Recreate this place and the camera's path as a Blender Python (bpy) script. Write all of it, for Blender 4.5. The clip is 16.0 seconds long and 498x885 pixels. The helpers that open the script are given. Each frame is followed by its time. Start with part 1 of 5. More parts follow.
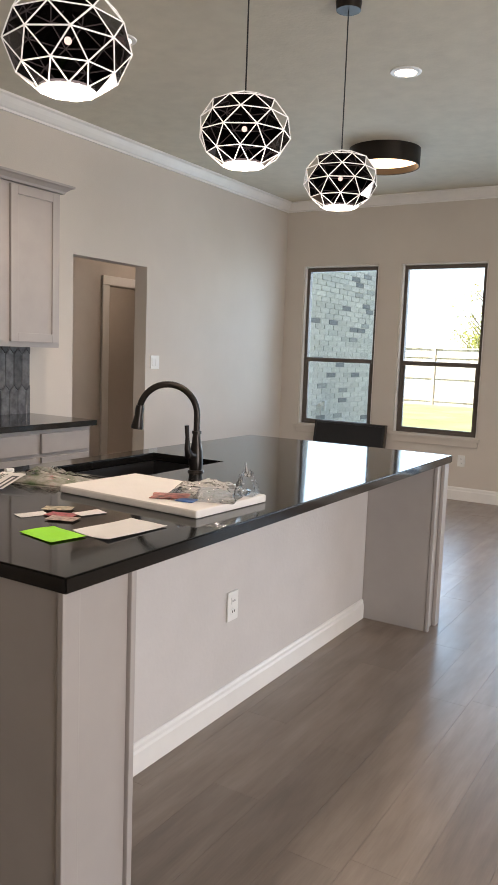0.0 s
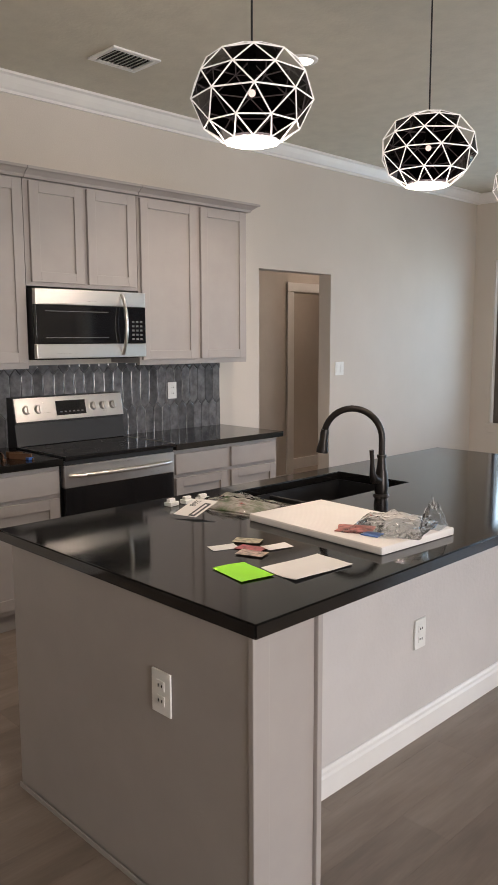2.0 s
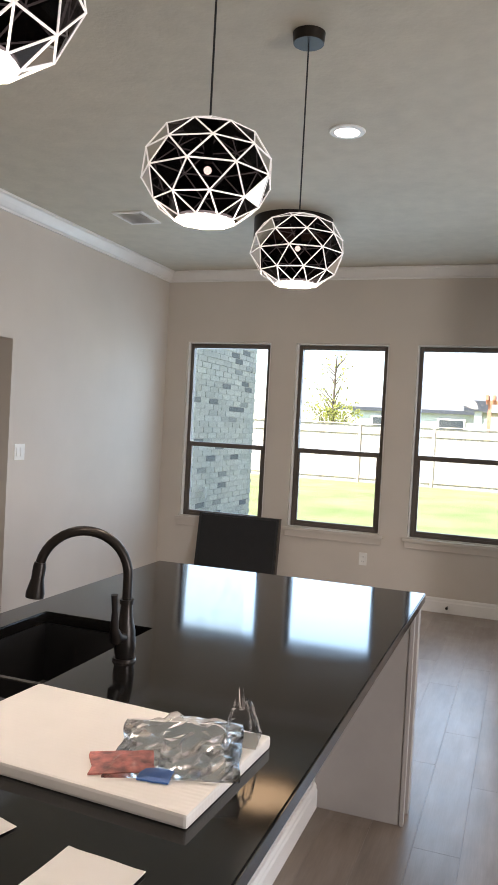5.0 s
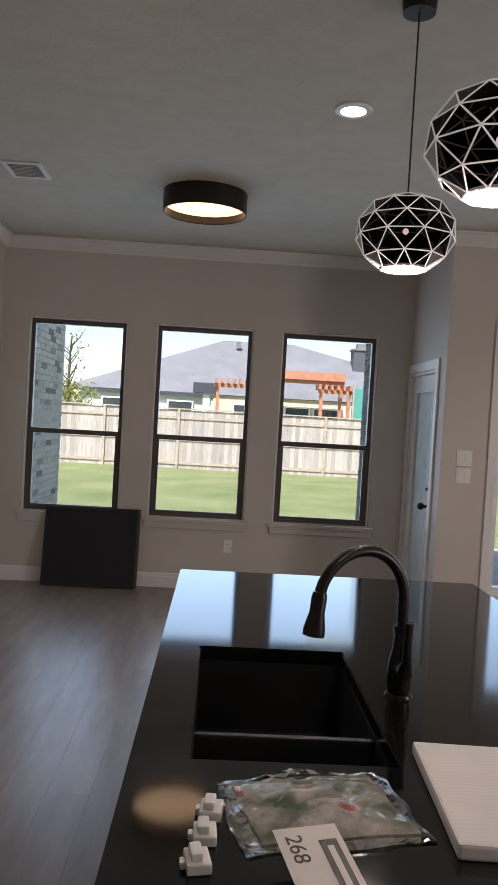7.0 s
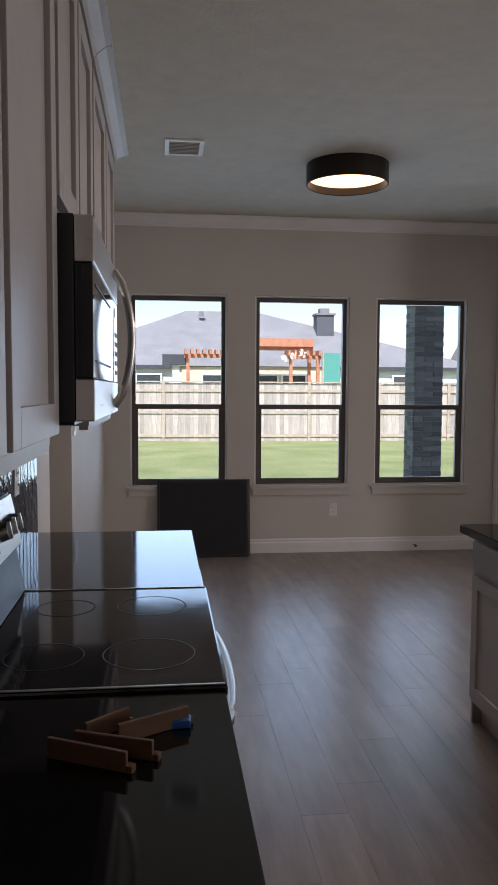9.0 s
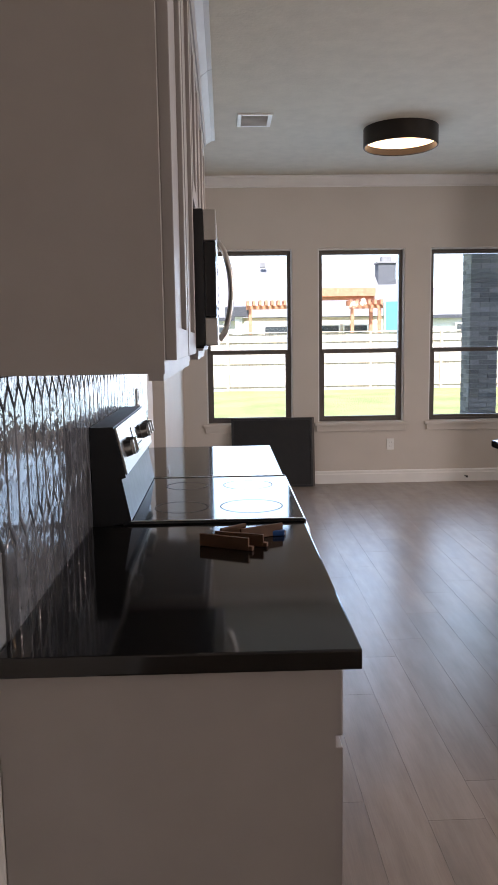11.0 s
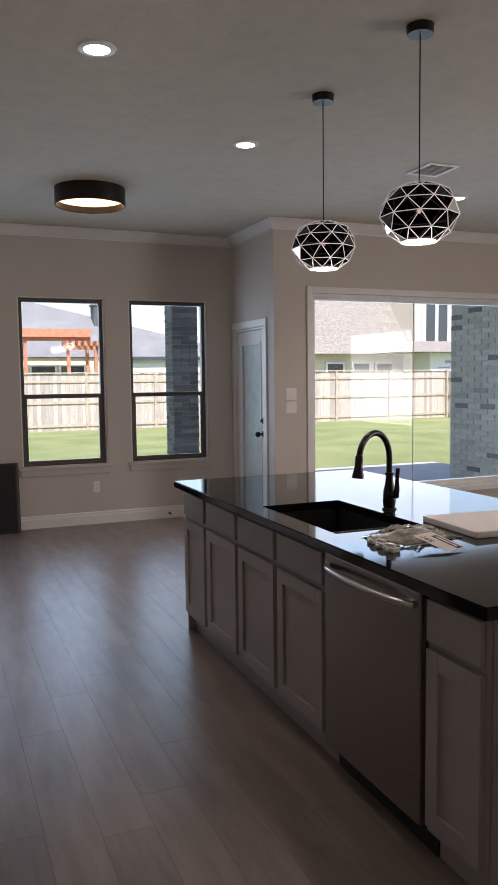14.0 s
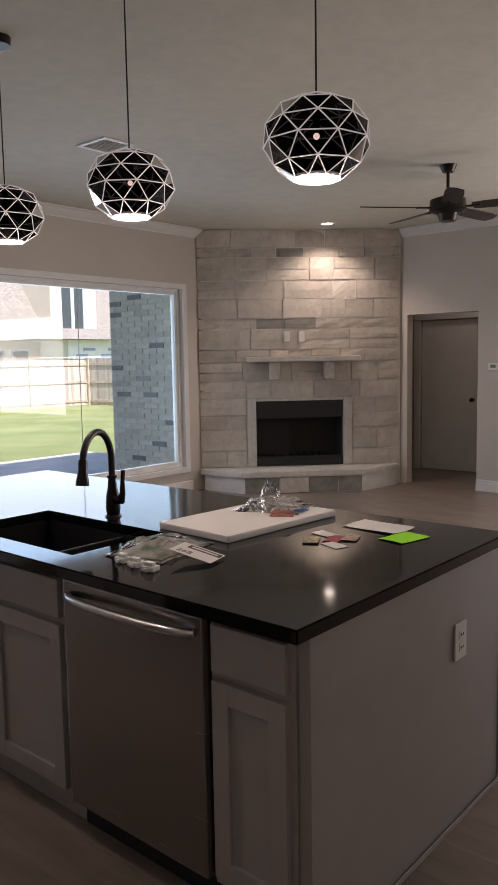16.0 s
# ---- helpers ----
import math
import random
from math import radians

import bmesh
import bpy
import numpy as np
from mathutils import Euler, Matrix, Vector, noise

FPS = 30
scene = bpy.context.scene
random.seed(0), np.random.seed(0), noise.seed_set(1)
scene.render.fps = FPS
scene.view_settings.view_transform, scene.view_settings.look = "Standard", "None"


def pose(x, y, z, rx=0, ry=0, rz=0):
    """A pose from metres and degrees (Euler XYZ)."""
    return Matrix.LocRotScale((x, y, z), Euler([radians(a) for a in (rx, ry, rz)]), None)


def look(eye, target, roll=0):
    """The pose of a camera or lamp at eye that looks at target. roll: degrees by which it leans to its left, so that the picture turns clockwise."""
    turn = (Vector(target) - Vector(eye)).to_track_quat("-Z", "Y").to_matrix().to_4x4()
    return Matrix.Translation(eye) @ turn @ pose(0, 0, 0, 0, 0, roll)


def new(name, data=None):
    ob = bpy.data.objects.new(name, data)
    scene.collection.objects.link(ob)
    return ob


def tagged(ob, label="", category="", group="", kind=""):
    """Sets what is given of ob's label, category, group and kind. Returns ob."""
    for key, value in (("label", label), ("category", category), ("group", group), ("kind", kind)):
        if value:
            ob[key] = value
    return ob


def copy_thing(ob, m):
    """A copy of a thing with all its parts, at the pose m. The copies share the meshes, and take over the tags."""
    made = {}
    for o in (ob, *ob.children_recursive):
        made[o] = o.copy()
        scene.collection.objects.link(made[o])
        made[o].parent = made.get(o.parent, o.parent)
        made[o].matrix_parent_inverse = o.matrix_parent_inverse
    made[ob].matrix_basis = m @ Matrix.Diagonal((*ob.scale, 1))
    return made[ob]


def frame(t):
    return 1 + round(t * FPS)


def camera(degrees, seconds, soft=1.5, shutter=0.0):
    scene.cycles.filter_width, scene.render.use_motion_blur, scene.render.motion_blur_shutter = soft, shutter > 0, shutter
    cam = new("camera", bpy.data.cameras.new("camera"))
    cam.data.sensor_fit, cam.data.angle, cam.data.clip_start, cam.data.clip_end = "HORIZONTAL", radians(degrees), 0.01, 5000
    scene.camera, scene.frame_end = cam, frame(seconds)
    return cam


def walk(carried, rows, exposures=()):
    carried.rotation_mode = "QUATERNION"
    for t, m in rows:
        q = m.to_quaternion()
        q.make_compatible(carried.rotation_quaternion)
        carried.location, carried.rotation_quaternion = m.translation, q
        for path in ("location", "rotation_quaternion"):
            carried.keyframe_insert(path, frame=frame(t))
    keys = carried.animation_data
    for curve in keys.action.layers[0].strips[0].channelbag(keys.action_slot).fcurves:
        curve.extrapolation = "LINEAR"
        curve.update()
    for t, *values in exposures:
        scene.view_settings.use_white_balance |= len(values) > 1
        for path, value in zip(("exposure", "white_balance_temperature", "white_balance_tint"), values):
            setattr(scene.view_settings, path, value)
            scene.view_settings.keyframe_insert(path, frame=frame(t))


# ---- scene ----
cam = camera(36.2, 16.0)
PATH = [
    (0, (4.273, -7.631, 1.412), (3.235, -5.938, 1.177), 2.1),
    (0.5, (4.275, -7.647, 1.455), (3.155, -6.005, 1.233), 1.4),
    (1, (4.272, -7.661, 1.503), (3.023, -6.112, 1.301), -0.1),
    (1.5, (4.259, -7.653, 1.524), (2.888, -6.216, 1.291), -0.2),
    (2, (4.278, -7.637, 1.553), (2.865, -6.248, 1.285), -0.2),
    (2.5, (4.28, -7.633, 1.644), (2.965, -6.146, 1.406), -0.4),
    (3, (4.22, -7.623, 1.695), (3.02, -6.035, 1.5), -0.8),
    (3.5, (4.062, -7.569, 1.722), (3.016, -5.873, 1.55), -0.4),
    (4, (3.898, -7.373, 1.704), (3.034, -5.575, 1.553), 1.1),
    (4.5, (3.709, -7.111, 1.658), (2.952, -5.262, 1.573), 2.0),
    (4.7, (3.625, -7.002, 1.609), (2.89, -5.143, 1.554), 2.5),
    (6.8, (2.165, -6.875, 1.552), (2.149, -4.876, 1.496), 3.6),
    (7, (1.998, -6.894, 1.558), (2.073, -4.897, 1.499), 3.3),
    (7.5, (1.588, -6.835, 1.536), (1.856, -4.854, 1.472), 2.1),
    (8, (1.15, -6.848, 1.505), (1.519, -4.884, 1.418), 1.7),
    (8.5, (0.759, -6.868, 1.512), (1.098, -4.901, 1.387), 1.3),
    (9, (0.532, -6.964, 1.51), (0.756, -4.981, 1.374), 0.3),
    (9.5, (0.44, -7.134, 1.519), (0.55, -5.143, 1.376), -0.4),
    (9.7, (0.425, -7.228, 1.502), (0.493, -5.235, 1.349), -0.1),
    (11.8, (0.414, -7.968, 1.452), (0.506, -5.991, 1.16), -1.8),
    (12, (0.389, -8.014, 1.459), (0.568, -6.041, 1.179), -0.6),
    (12.5, (0.393, -8.106, 1.465), (0.689, -6.14, 1.244), 0.2),
    (13, (0.451, -8.121, 1.483), (0.83, -6.164, 1.315), -0.4),
    (13.5, (0.519, -8.087, 1.493), (1.028, -6.158, 1.352), -0.6),
    (14, (0.558, -8.028, 1.514), (1.318, -6.186, 1.348), -0.7),
    (14.5, (0.499, -7.941, 1.525), (1.532, -6.24, 1.32), -0.6),
    (15, (0.436, -7.833, 1.513), (1.725, -6.319, 1.298), -0.6),
    (15.5, (0.487, -7.688, 1.532), (1.932, -6.323, 1.31), -0.7),
    (16, (0.503, -7.499, 1.534), (2.013, -6.205, 1.321), -1.0),
]
EXPOSURES = [(0, 1.8, 6700, 16), (4.7, 1.8, 6500, 16), (6.8, 0.7, 6400, 20), (9.0, 0.7, 6200, 22), (9.7, 1.1, 6300, 22), (12.4, 1.75, 6400, 22), (13.0, 1.15, 6400, 22), (14, 0.85, 6400, 22), (16, 0.95, 6500, 22)]
walk(cam, [(t, look(eye, target, roll)) for t, eye, target, roll in PATH], EXPOSURES)

# ---- world, sun and large lights ----
world = bpy.data.worlds.new("world")
scene.world = world
world.use_nodes = True
wn = world.node_tree.nodes
sky = wn.new("ShaderNodeTexSky")
sky.sky_type, sky.sun_disc = "NISHITA", False
sky.sun_elevation, sky.sun_rotation = radians(52), radians(195)
world.node_tree.links.new(sky.outputs[0], wn["Background"].inputs[0])
wn["Background"].inputs[1].default_value = 0.15
sun = new("sun", bpy.data.lights.new("sun", "SUN"))
sun.data.energy, sun.data.angle, sun.data.color = 5.0, radians(0.5), (1, 0.95, 0.88)
sun.matrix_world = look((0, 0, 0), (0.16, 0.6, -0.79))


def area(name, eye, target, w, h, watts, color):
    ob = new(name, bpy.data.lights.new(name, "AREA"))
    ob.data.shape, ob.data.size, ob.data.size_y, ob.data.energy, ob.data.color = "RECTANGLE", w, h, watts, color
    ob.matrix_world = look(eye, target)
    return ob


EAST_X = 8.8
DAY = (1.0, 0.98, 0.95)
# daylight in the unseen window opening of the east wall
area("east_window_daylight", (EAST_X + 0.06, -7.2, 1.5), (2, -7.2, 1.5), 2.3, 1.8, 68, DAY)


# the sky's light in the openings of the seen windows
SKY = (0.58, 0.78, 1.0)
for wx in (0.675, 1.81, 2.945):
    area("window_daylight", (wx, 0.2, 1.5), (wx, -1, 1.4), 0.8, 1.65, 6.5, SKY)
area("picture_window_daylight", (5.45, -0.9, 1.35), (5.45, -2, 1.3), 2.5, 1.9, 17, SKY)


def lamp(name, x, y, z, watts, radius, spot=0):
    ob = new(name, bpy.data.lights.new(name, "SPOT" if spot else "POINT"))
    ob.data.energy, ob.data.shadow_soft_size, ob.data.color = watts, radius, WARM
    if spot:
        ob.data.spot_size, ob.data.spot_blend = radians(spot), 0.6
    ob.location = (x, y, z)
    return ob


WARM = (1.0, 0.85, 0.70)
DOWNLIGHTS = [(1.336, -4.33), (2.545, -3.215), (7.82, -2.45), (4.86, -2.44)]
C = 3.07  # ceiling height
for x, y in DOWNLIGHTS:
    lamp("downlight_bulb", x, y, C - 0.03, 26 if x > 6 else 18, 0.06, 130)

# ---- materials ----


class Mat:
    """A small node builder."""

    def __init__(self, name, color, rough=0.5, metal=0.0, spec=0.5):
        self.m = bpy.data.materials.new(name)
        self.m.use_nodes = True
        self.n, self.l = self.m.node_tree.nodes, self.m.node_tree.links
        self.b = self.n["Principled BSDF"]
        self.b.inputs["Base Color"].default_value = (*color, 1)
        self.b.inputs["Roughness"].default_value = rough
        self.b.inputs["Metallic"].default_value = metal
        self.b.inputs["Specular IOR Level"].default_value = spec
        self.c = color
        self.bump_last = None

    def pos(self, scale=(1, 1, 1)):
        g = self.n.new("ShaderNodeNewGeometry")
        m = self.n.new("ShaderNodeVectorMath")
        m.operation = "MULTIPLY"
        m.inputs[1].default_value = scale
        self.l.new(g.outputs["Position"], m.inputs[0])
        return m.outputs[0]

    def noise(self, scale, detail=4, stretch=(1, 1, 1), rough=0.55):
        t = self.n.new("ShaderNodeTexNoise")
        t.inputs["Scale"].default_value, t.inputs["Detail"].default_value = scale, detail
        t.inputs["Roughness"].default_value = rough
        self.l.new(self.pos(stretch), t.inputs["Vector"])
        return t.outputs["Fac"]

    def ramp(self, fac, stops):
        r = self.n.new("ShaderNodeValToRGB")
        while len(r.color_ramp.elements) < len(stops):
            r.color_ramp.elements.new(0.5)
        for e, (p, c) in zip(r.color_ramp.elements, stops):
            e.position, e.color = p, (*c, 1)
        self.l.new(fac, r.inputs[0])
        return r.outputs[0]

    def mix(self, a, b, fac=0.5, mode="MULTIPLY"):
        x = self.n.new("ShaderNodeMix")
        x.data_type, x.blend_type = "RGBA", mode
        for sock, v in ((x.inputs[6], a), (x.inputs[7], b), (x.inputs[0], fac)):
            if isinstance(v, (float, int)):
                sock.default_value = v
            elif isinstance(v, tuple):
                sock.default_value = (*v, 1)
            else:
                self.l.new(v, sock)
        return x.outputs[2]

    def color(self, out):
        self.l.new(out, self.b.inputs["Base Color"])
        return self

    def mottled(self, scale, low, high, detail=4, stretch=(1, 1, 1)):
        """Base colour times a factor between low and high."""
        f = self.ramp(self.noise(scale, detail, stretch), [(0.3, (low,) * 3), (0.7, (high,) * 3)])
        return self.color(self.mix(self.c, f, 1.0))

    def bump(self, fac, strength, dist=0.002):
        b = self.n.new("ShaderNodeBump")
        b.inputs["Strength"].default_value, b.inputs["Distance"].default_value = strength, dist
        self.l.new(fac, b.inputs["Height"])
        if self.bump_last:
            self.l.new(self.bump_last, b.inputs["Normal"])
        self.bump_last = b.outputs[0]
        self.l.new(b.outputs[0], self.b.inputs["Normal"])
        return self

    def rough(self, fac, low, high):
        r = self.n.new("ShaderNodeMapRange")
        r.inputs["To Min"].default_value, r.inputs["To Max"].default_value = low, high
        self.l.new(fac, r.inputs["Value"])
        self.l.new(r.outputs[0], self.b.inputs["Roughness"])
        return self

    def per_object(self, spread):
        """Random brightness per piece."""
        o = self.n.new("ShaderNodeObjectInfo")
        return self.ramp(o.outputs["Random"], [(0.0, (1 - spread,) * 3), (1.0, (1 + spread,) * 3)])

    def per_island(self, stops):
        o = self.n.new("ShaderNodeNewGeometry")
        return self.ramp(o.outputs["Random Per Island"], stops)


def simple(name, color, rough, metal=0.0, var=0.08, scale=6.0, bumps=0.0, bscale=80.0):
    m = Mat(name, color, rough, metal).mottled(scale, 1 - var, 1 + var)
    m.rough(m.noise(scale * 3), max(0.02, rough - 0.06), min(1, rough + 0.06))
    if bumps:
        m.bump(m.noise(bscale, 3), bumps)
    return m.m


def glow(name, color, strength):
    m = Mat(name, color, 0.5)
    m.b.inputs["Emission Color"].default_value = (*color, 1)
    m.b.inputs["Emission Strength"].default_value = strength
    return m.m


wall_m = simple("greige_wall_paint", (0.575, 0.52, 0.46), 0.65, var=0.03, scale=2.0, bumps=0.35, bscale=110)
ceil_m = simple("textured_ceiling_paint", (0.59, 0.55, 0.45), 0.8, var=0.05, scale=9.0, bumps=0.7, bscale=45)
trim_m = simple("white_trim_paint", (0.76, 0.74, 0.71), 0.35, var=0.03)
cab_m = simple("grey_cabinet_paint", (0.36, 0.33, 0.31), 0.42, var=0.04, bumps=0.06, bscale=160)
dark_m = simple("dark_duct_shade", (0.02, 0.02, 0.02), 0.7)
steel = Mat("brushed_steel", (0.62, 0.60, 0.57), 0.28, 1.0)
steel.rough(steel.noise(8, 3, (0.6, 0.6, 40)), 0.25, 0.33)
steel_m = steel.m
bronze_m = simple("oil_rubbed_bronze", (0.022, 0.018, 0.016), 0.32, 0.6)
blackgloss_m = simple("black_ceramic_glass", (0.008, 0.008, 0.009), 0.06, var=0.2)
blackplastic_m = simple("black_plastic", (0.015, 0.015, 0.016), 0.4)
sink_m = simple("black_composite_sink", (0.012, 0.012, 0.013), 0.5)
frame_m = simple("bronze_window_frame", (0.10, 0.082, 0.068), 0.45)
white_m = simple("white_plastic", (0.78, 0.77, 0.74), 0.35)
darkmetal_m = simple("dark_bronze_metal", (0.03, 0.024, 0.02), 0.38, 0.7)
fan_m = simple("dark_walnut_blade", (0.03, 0.022, 0.018), 0.45, var=0.2, scale=12)
conc_m = simple("concrete", (0.46, 0.45, 0.43), 0.85, var=0.12, scale=3, bumps=0.2)
screen_m = simple("black_screen_mesh", (0.012, 0.012, 0.013), 0.75, bumps=0.2, bscale=400)
# the wall greige a step darker, for the walls beyond the two openings
hall_m = simple("darker_greige_paint", (0.50, 0.45, 0.40), 0.65, var=0.03, bumps=0.3, bscale=110)

g = Mat("black_granite", (0.012, 0.011, 0.010), 0.07)
speck = g.ramp(g.noise(420, 2), [(0.62, (0.006, 0.006, 0.006)), (0.74, (0.035, 0.032, 0.028))])
g.color(g.mix(speck, g.ramp(g.noise(5), [(0.3, (0.8, 0.8, 0.8)), (0.7, (1.3, 1.2, 1.1))]), 1.0))
g.rough(g.noise(9), 0.045, 0.10)
granite_m = g.m

p = Mat("vinyl_plank", (0.20, 0.155, 0.125), 0.38)
grain = p.ramp(p.noise(2.6, 6, (5, 0.8, 1), 0.6), [(0.25, (0.165, 0.128, 0.102)), (0.5, (0.225, 0.176, 0.142)), (0.75, (0.285, 0.228, 0.186))])
fine = p.ramp(p.noise(60, 3, (4, 0.12, 1)), [(0.3, (0.94,) * 3), (0.7, (1.05,) * 3)])
p.color(p.mix(p.mix(grain, fine, 1.0), p.per_object(0.09), 1.0))
p.rough(p.noise(7, 5), 0.24, 0.40)
p.bump(p.noise(60, 3, (4, 0.12, 1)), 0.15, 0.001)
plank_m = p.m

t = Mat("glazed_grey_tile", (0.11, 0.11, 0.115), 0.10)
t.color(t.mix(t.c, t.mix(t.per_object(0.35), t.ramp(t.noise(25), [(0.3, (0.7,) * 3), (0.7, (1.4,) * 3)]), 1.0), 1.0))
t.bump(t.noise(22, 2), 0.5, 0.006)
tile_m = t.m
grout_m = simple("grey_grout", (0.20, 0.20, 0.20), 0.9)


def stone_mat(name, low, high, spread):
    s = Mat(name, low, 0.9)
    base = s.ramp(s.noise(3.5, 6), [(0.25, low), (0.75, high)])
    dirt = s.ramp(s.noise(14, 6, (1, 1, 1), 0.7), [(0.36, (0.62, 0.60, 0.58)), (0.52, (1, 1, 1))])
    s.color(s.mix(s.mix(base, dirt, 0.35), s.per_object(spread), 1.0))
    s.bump(s.noise(16, 6, rough=0.7), 0.5, 0.008)
    return s.m


stone_m = stone_mat("cream_limestone", (0.46, 0.41, 0.35), (0.62, 0.57, 0.50), 0.12)
stone_dark_m = stone_mat("weathered_grey_limestone", (0.17, 0.165, 0.15), (0.36, 0.34, 0.30), 0.1)
slab_m = stone_mat("smooth_limestone_slab", (0.52, 0.49, 0.44), (0.64, 0.61, 0.55), 0.03)
mortar_m = simple("pale_mortar", (0.66, 0.63, 0.58), 0.95, bumps=0.4)
STOPS = [(0.0, (0.24, 0.245, 0.245)), (0.09, (0.30, 0.30, 0.295)), (0.13, (0.62, 0.60, 0.54)), (0.5, (0.72, 0.69, 0.62)), (1.0, (0.79, 0.76, 0.69))]
b = Mat("whitewashed_brick", (0.5, 0.49, 0.45), 0.9)
o = b.n.new("ShaderNodeObjectInfo")
b.color(b.mix(b.ramp(o.outputs["Random"], STOPS), b.ramp(b.noise(30, 5), [(0.3, (0.8,) * 3), (0.7, (1.1,) * 3)]), 1.0))
b.bump(b.noise(60), 0.4)
brick_m = b.m
b = Mat("whitewashed_brickwork", (0.5, 0.49, 0.45), 0.9)
b.color(b.mix(b.per_island(STOPS), b.ramp(b.noise(30, 5), [(0.3, (0.8,) * 3), (0.7, (1.1,) * 3)]), 1.0))
brickwork_m = b.m
DK = [(0.0, (0.13, 0.135, 0.14)), (0.5, (0.20, 0.205, 0.21)), (1.0, (0.30, 0.305, 0.31))]
b = Mat("grey_brick", (0.2, 0.2, 0.2), 0.9)
o = b.n.new("ShaderNodeObjectInfo")
b.color(b.mix(b.ramp(o.outputs["Random"], DK), b.ramp(b.noise(30, 5), [(0.3, (0.8,) * 3), (0.7, (1.1,) * 3)]), 1.0))
greybrick_m = b.m

gr = Mat("lawn", (0.10, 0.16, 0.035), 0.95)
gr.color(gr.mix(gr.ramp(gr.noise(0.6, 6), [(0.3, (0.19, 0.24, 0.075)), (0.7, (0.34, 0.36, 0.16))]), gr.ramp(gr.noise(40, 3), [(0.3, (0.7,) * 3), (0.7, (1.25,) * 3)]), 1.0))
gr.bump(gr.noise(70, 3), 1.0, 0.03)
grass_m = gr.m
f = Mat("weathered_cedar", (0.4, 0.33, 0.26), 0.9)
f.color(f.mix(f.per_island([(0, (0.35, 0.31, 0.28)), (0.5, (0.45, 0.40, 0.355)), (1, (0.54, 0.48, 0.425))]), f.ramp(f.noise(5, 5, (6, 6, 0.5)), [(0.3, (0.8,) * 3), (0.7, (1.1,) * 3)]), 1.0))
fence_m = f.m
rail_m = simple("cedar_rail", (0.42, 0.35, 0.28), 0.9, var=0.2)
r = Mat("asphalt_shingle", (0.15, 0.15, 0.16), 0.95)
r.color(r.mix(r.ramp(r.noise(9, 4, (1, 1, 2)), [(0.3, (0.17, 0.17, 0.18)), (0.7, (0.25, 0.25, 0.26))]), r.ramp(r.noise(1.2), [(0.3, (0.85,) * 3), (0.7, (1.1,) * 3)]), 1.0))
roof_m = r.m
r = Mat("brown_shingle", (0.3, 0.27, 0.24), 0.95)
r.color(r.ramp(r.noise(6, 5, (1, 1, 2.5)), [(0.3, (0.17, 0.15, 0.135)), (0.7, (0.34, 0.305, 0.275))]))
roof2_m = r.m
stucco_m = simple("tan_stucco", (0.60, 0.53, 0.44), 0.9, var=0.1)
sage_m = simple("pale_siding", (0.60, 0.62, 0.60), 0.9, var=0.08)
redwood_m = simple("red_cedar_pergola", (0.46, 0.20, 0.12), 0.8, var=0.2)
winglass_m = simple("dark_house_glass", (0.05, 0.06, 0.07), 0.1)
bark_m = simple("bark", (0.13, 0.10, 0.08), 0.95, var=0.3)
leaf_m = simple("spring_leaf", (0.25, 0.26, 0.05), 0.8, var=0.3)
teal_m = simple("teal_tarp", (0.08, 0.30, 0.26), 0.7)
wrap_m = simple("house_wrap", (0.66, 0.67, 0.68), 0.7)
wrapink_m = simple("house_wrap_print", (0.25, 0.30, 0.42), 0.7)

gl = bpy.data.materials.new("clear_glass")
gl.use_nodes = True
n, l = gl.node_tree.nodes, gl.node_tree.links
tr, gs, mx, fr = n.new("ShaderNodeBsdfTransparent"), n.new("ShaderNodeBsdfGlossy"), n.new("ShaderNodeMixShader"), n.new("ShaderNodeFresnel")
tr.inputs[0].default_value, gs.inputs["Roughness"].default_value, fr.inputs[0].default_value = (0.93, 0.96, 0.95, 1), 0.0, 1.3
l.new(fr.outputs[0], mx.inputs[0]), l.new(tr.outputs[0], mx.inputs[1]), l.new(gs.outputs[0], mx.inputs[2])
l.new(mx.outputs[0], n["Material Output"].inputs[0])
glass_m = gl
sg = gl.copy()
sg.name = "smoked_glass"
sg.node_tree.nodes["Transparent BSDF"].inputs[0].default_value = (0.045, 0.038, 0.040, 1)
sg.node_tree.nodes["Fresnel"].inputs[0].default_value = 1.14
smoked_m = sg
fg = Mat("frosted_glass", (0.62, 0.70, 0.68), 0.25)
fg.b.inputs["Transmission Weight"].default_value = 0.0
fg.mottled(8, 0.9, 1.1)
frosted_m = fg.m
pl = gl.copy()
pl.name = "clear_plastic_film"
pl.node_tree.nodes["Transparent BSDF"].inputs[0].default_value = (0.97, 0.97, 0.97, 1)
pl.node_tree.nodes["Glossy BSDF"].inputs["Roughness"].default_value = 0.10
pl.node_tree.nodes["Fresnel"].inputs[0].default_value = 1.25
film_m = pl
bulb_m = glow("warm_bulb", (1, 0.86, 0.70), 8)
diff_m = glow("lamp_diffuser", (1, 0.80, 0.58), 5)
pdiff_m = glow("pendant_diffuser", (1, 0.95, 0.88), 1.6)
# faint emission imitates the bulb's light leaking along the struts
strut = Mat("glowing_white_strut", (0.80, 0.78, 0.76), 0.4)
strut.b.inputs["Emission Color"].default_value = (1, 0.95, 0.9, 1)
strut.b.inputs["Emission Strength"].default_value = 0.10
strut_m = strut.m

# ---- builders ----


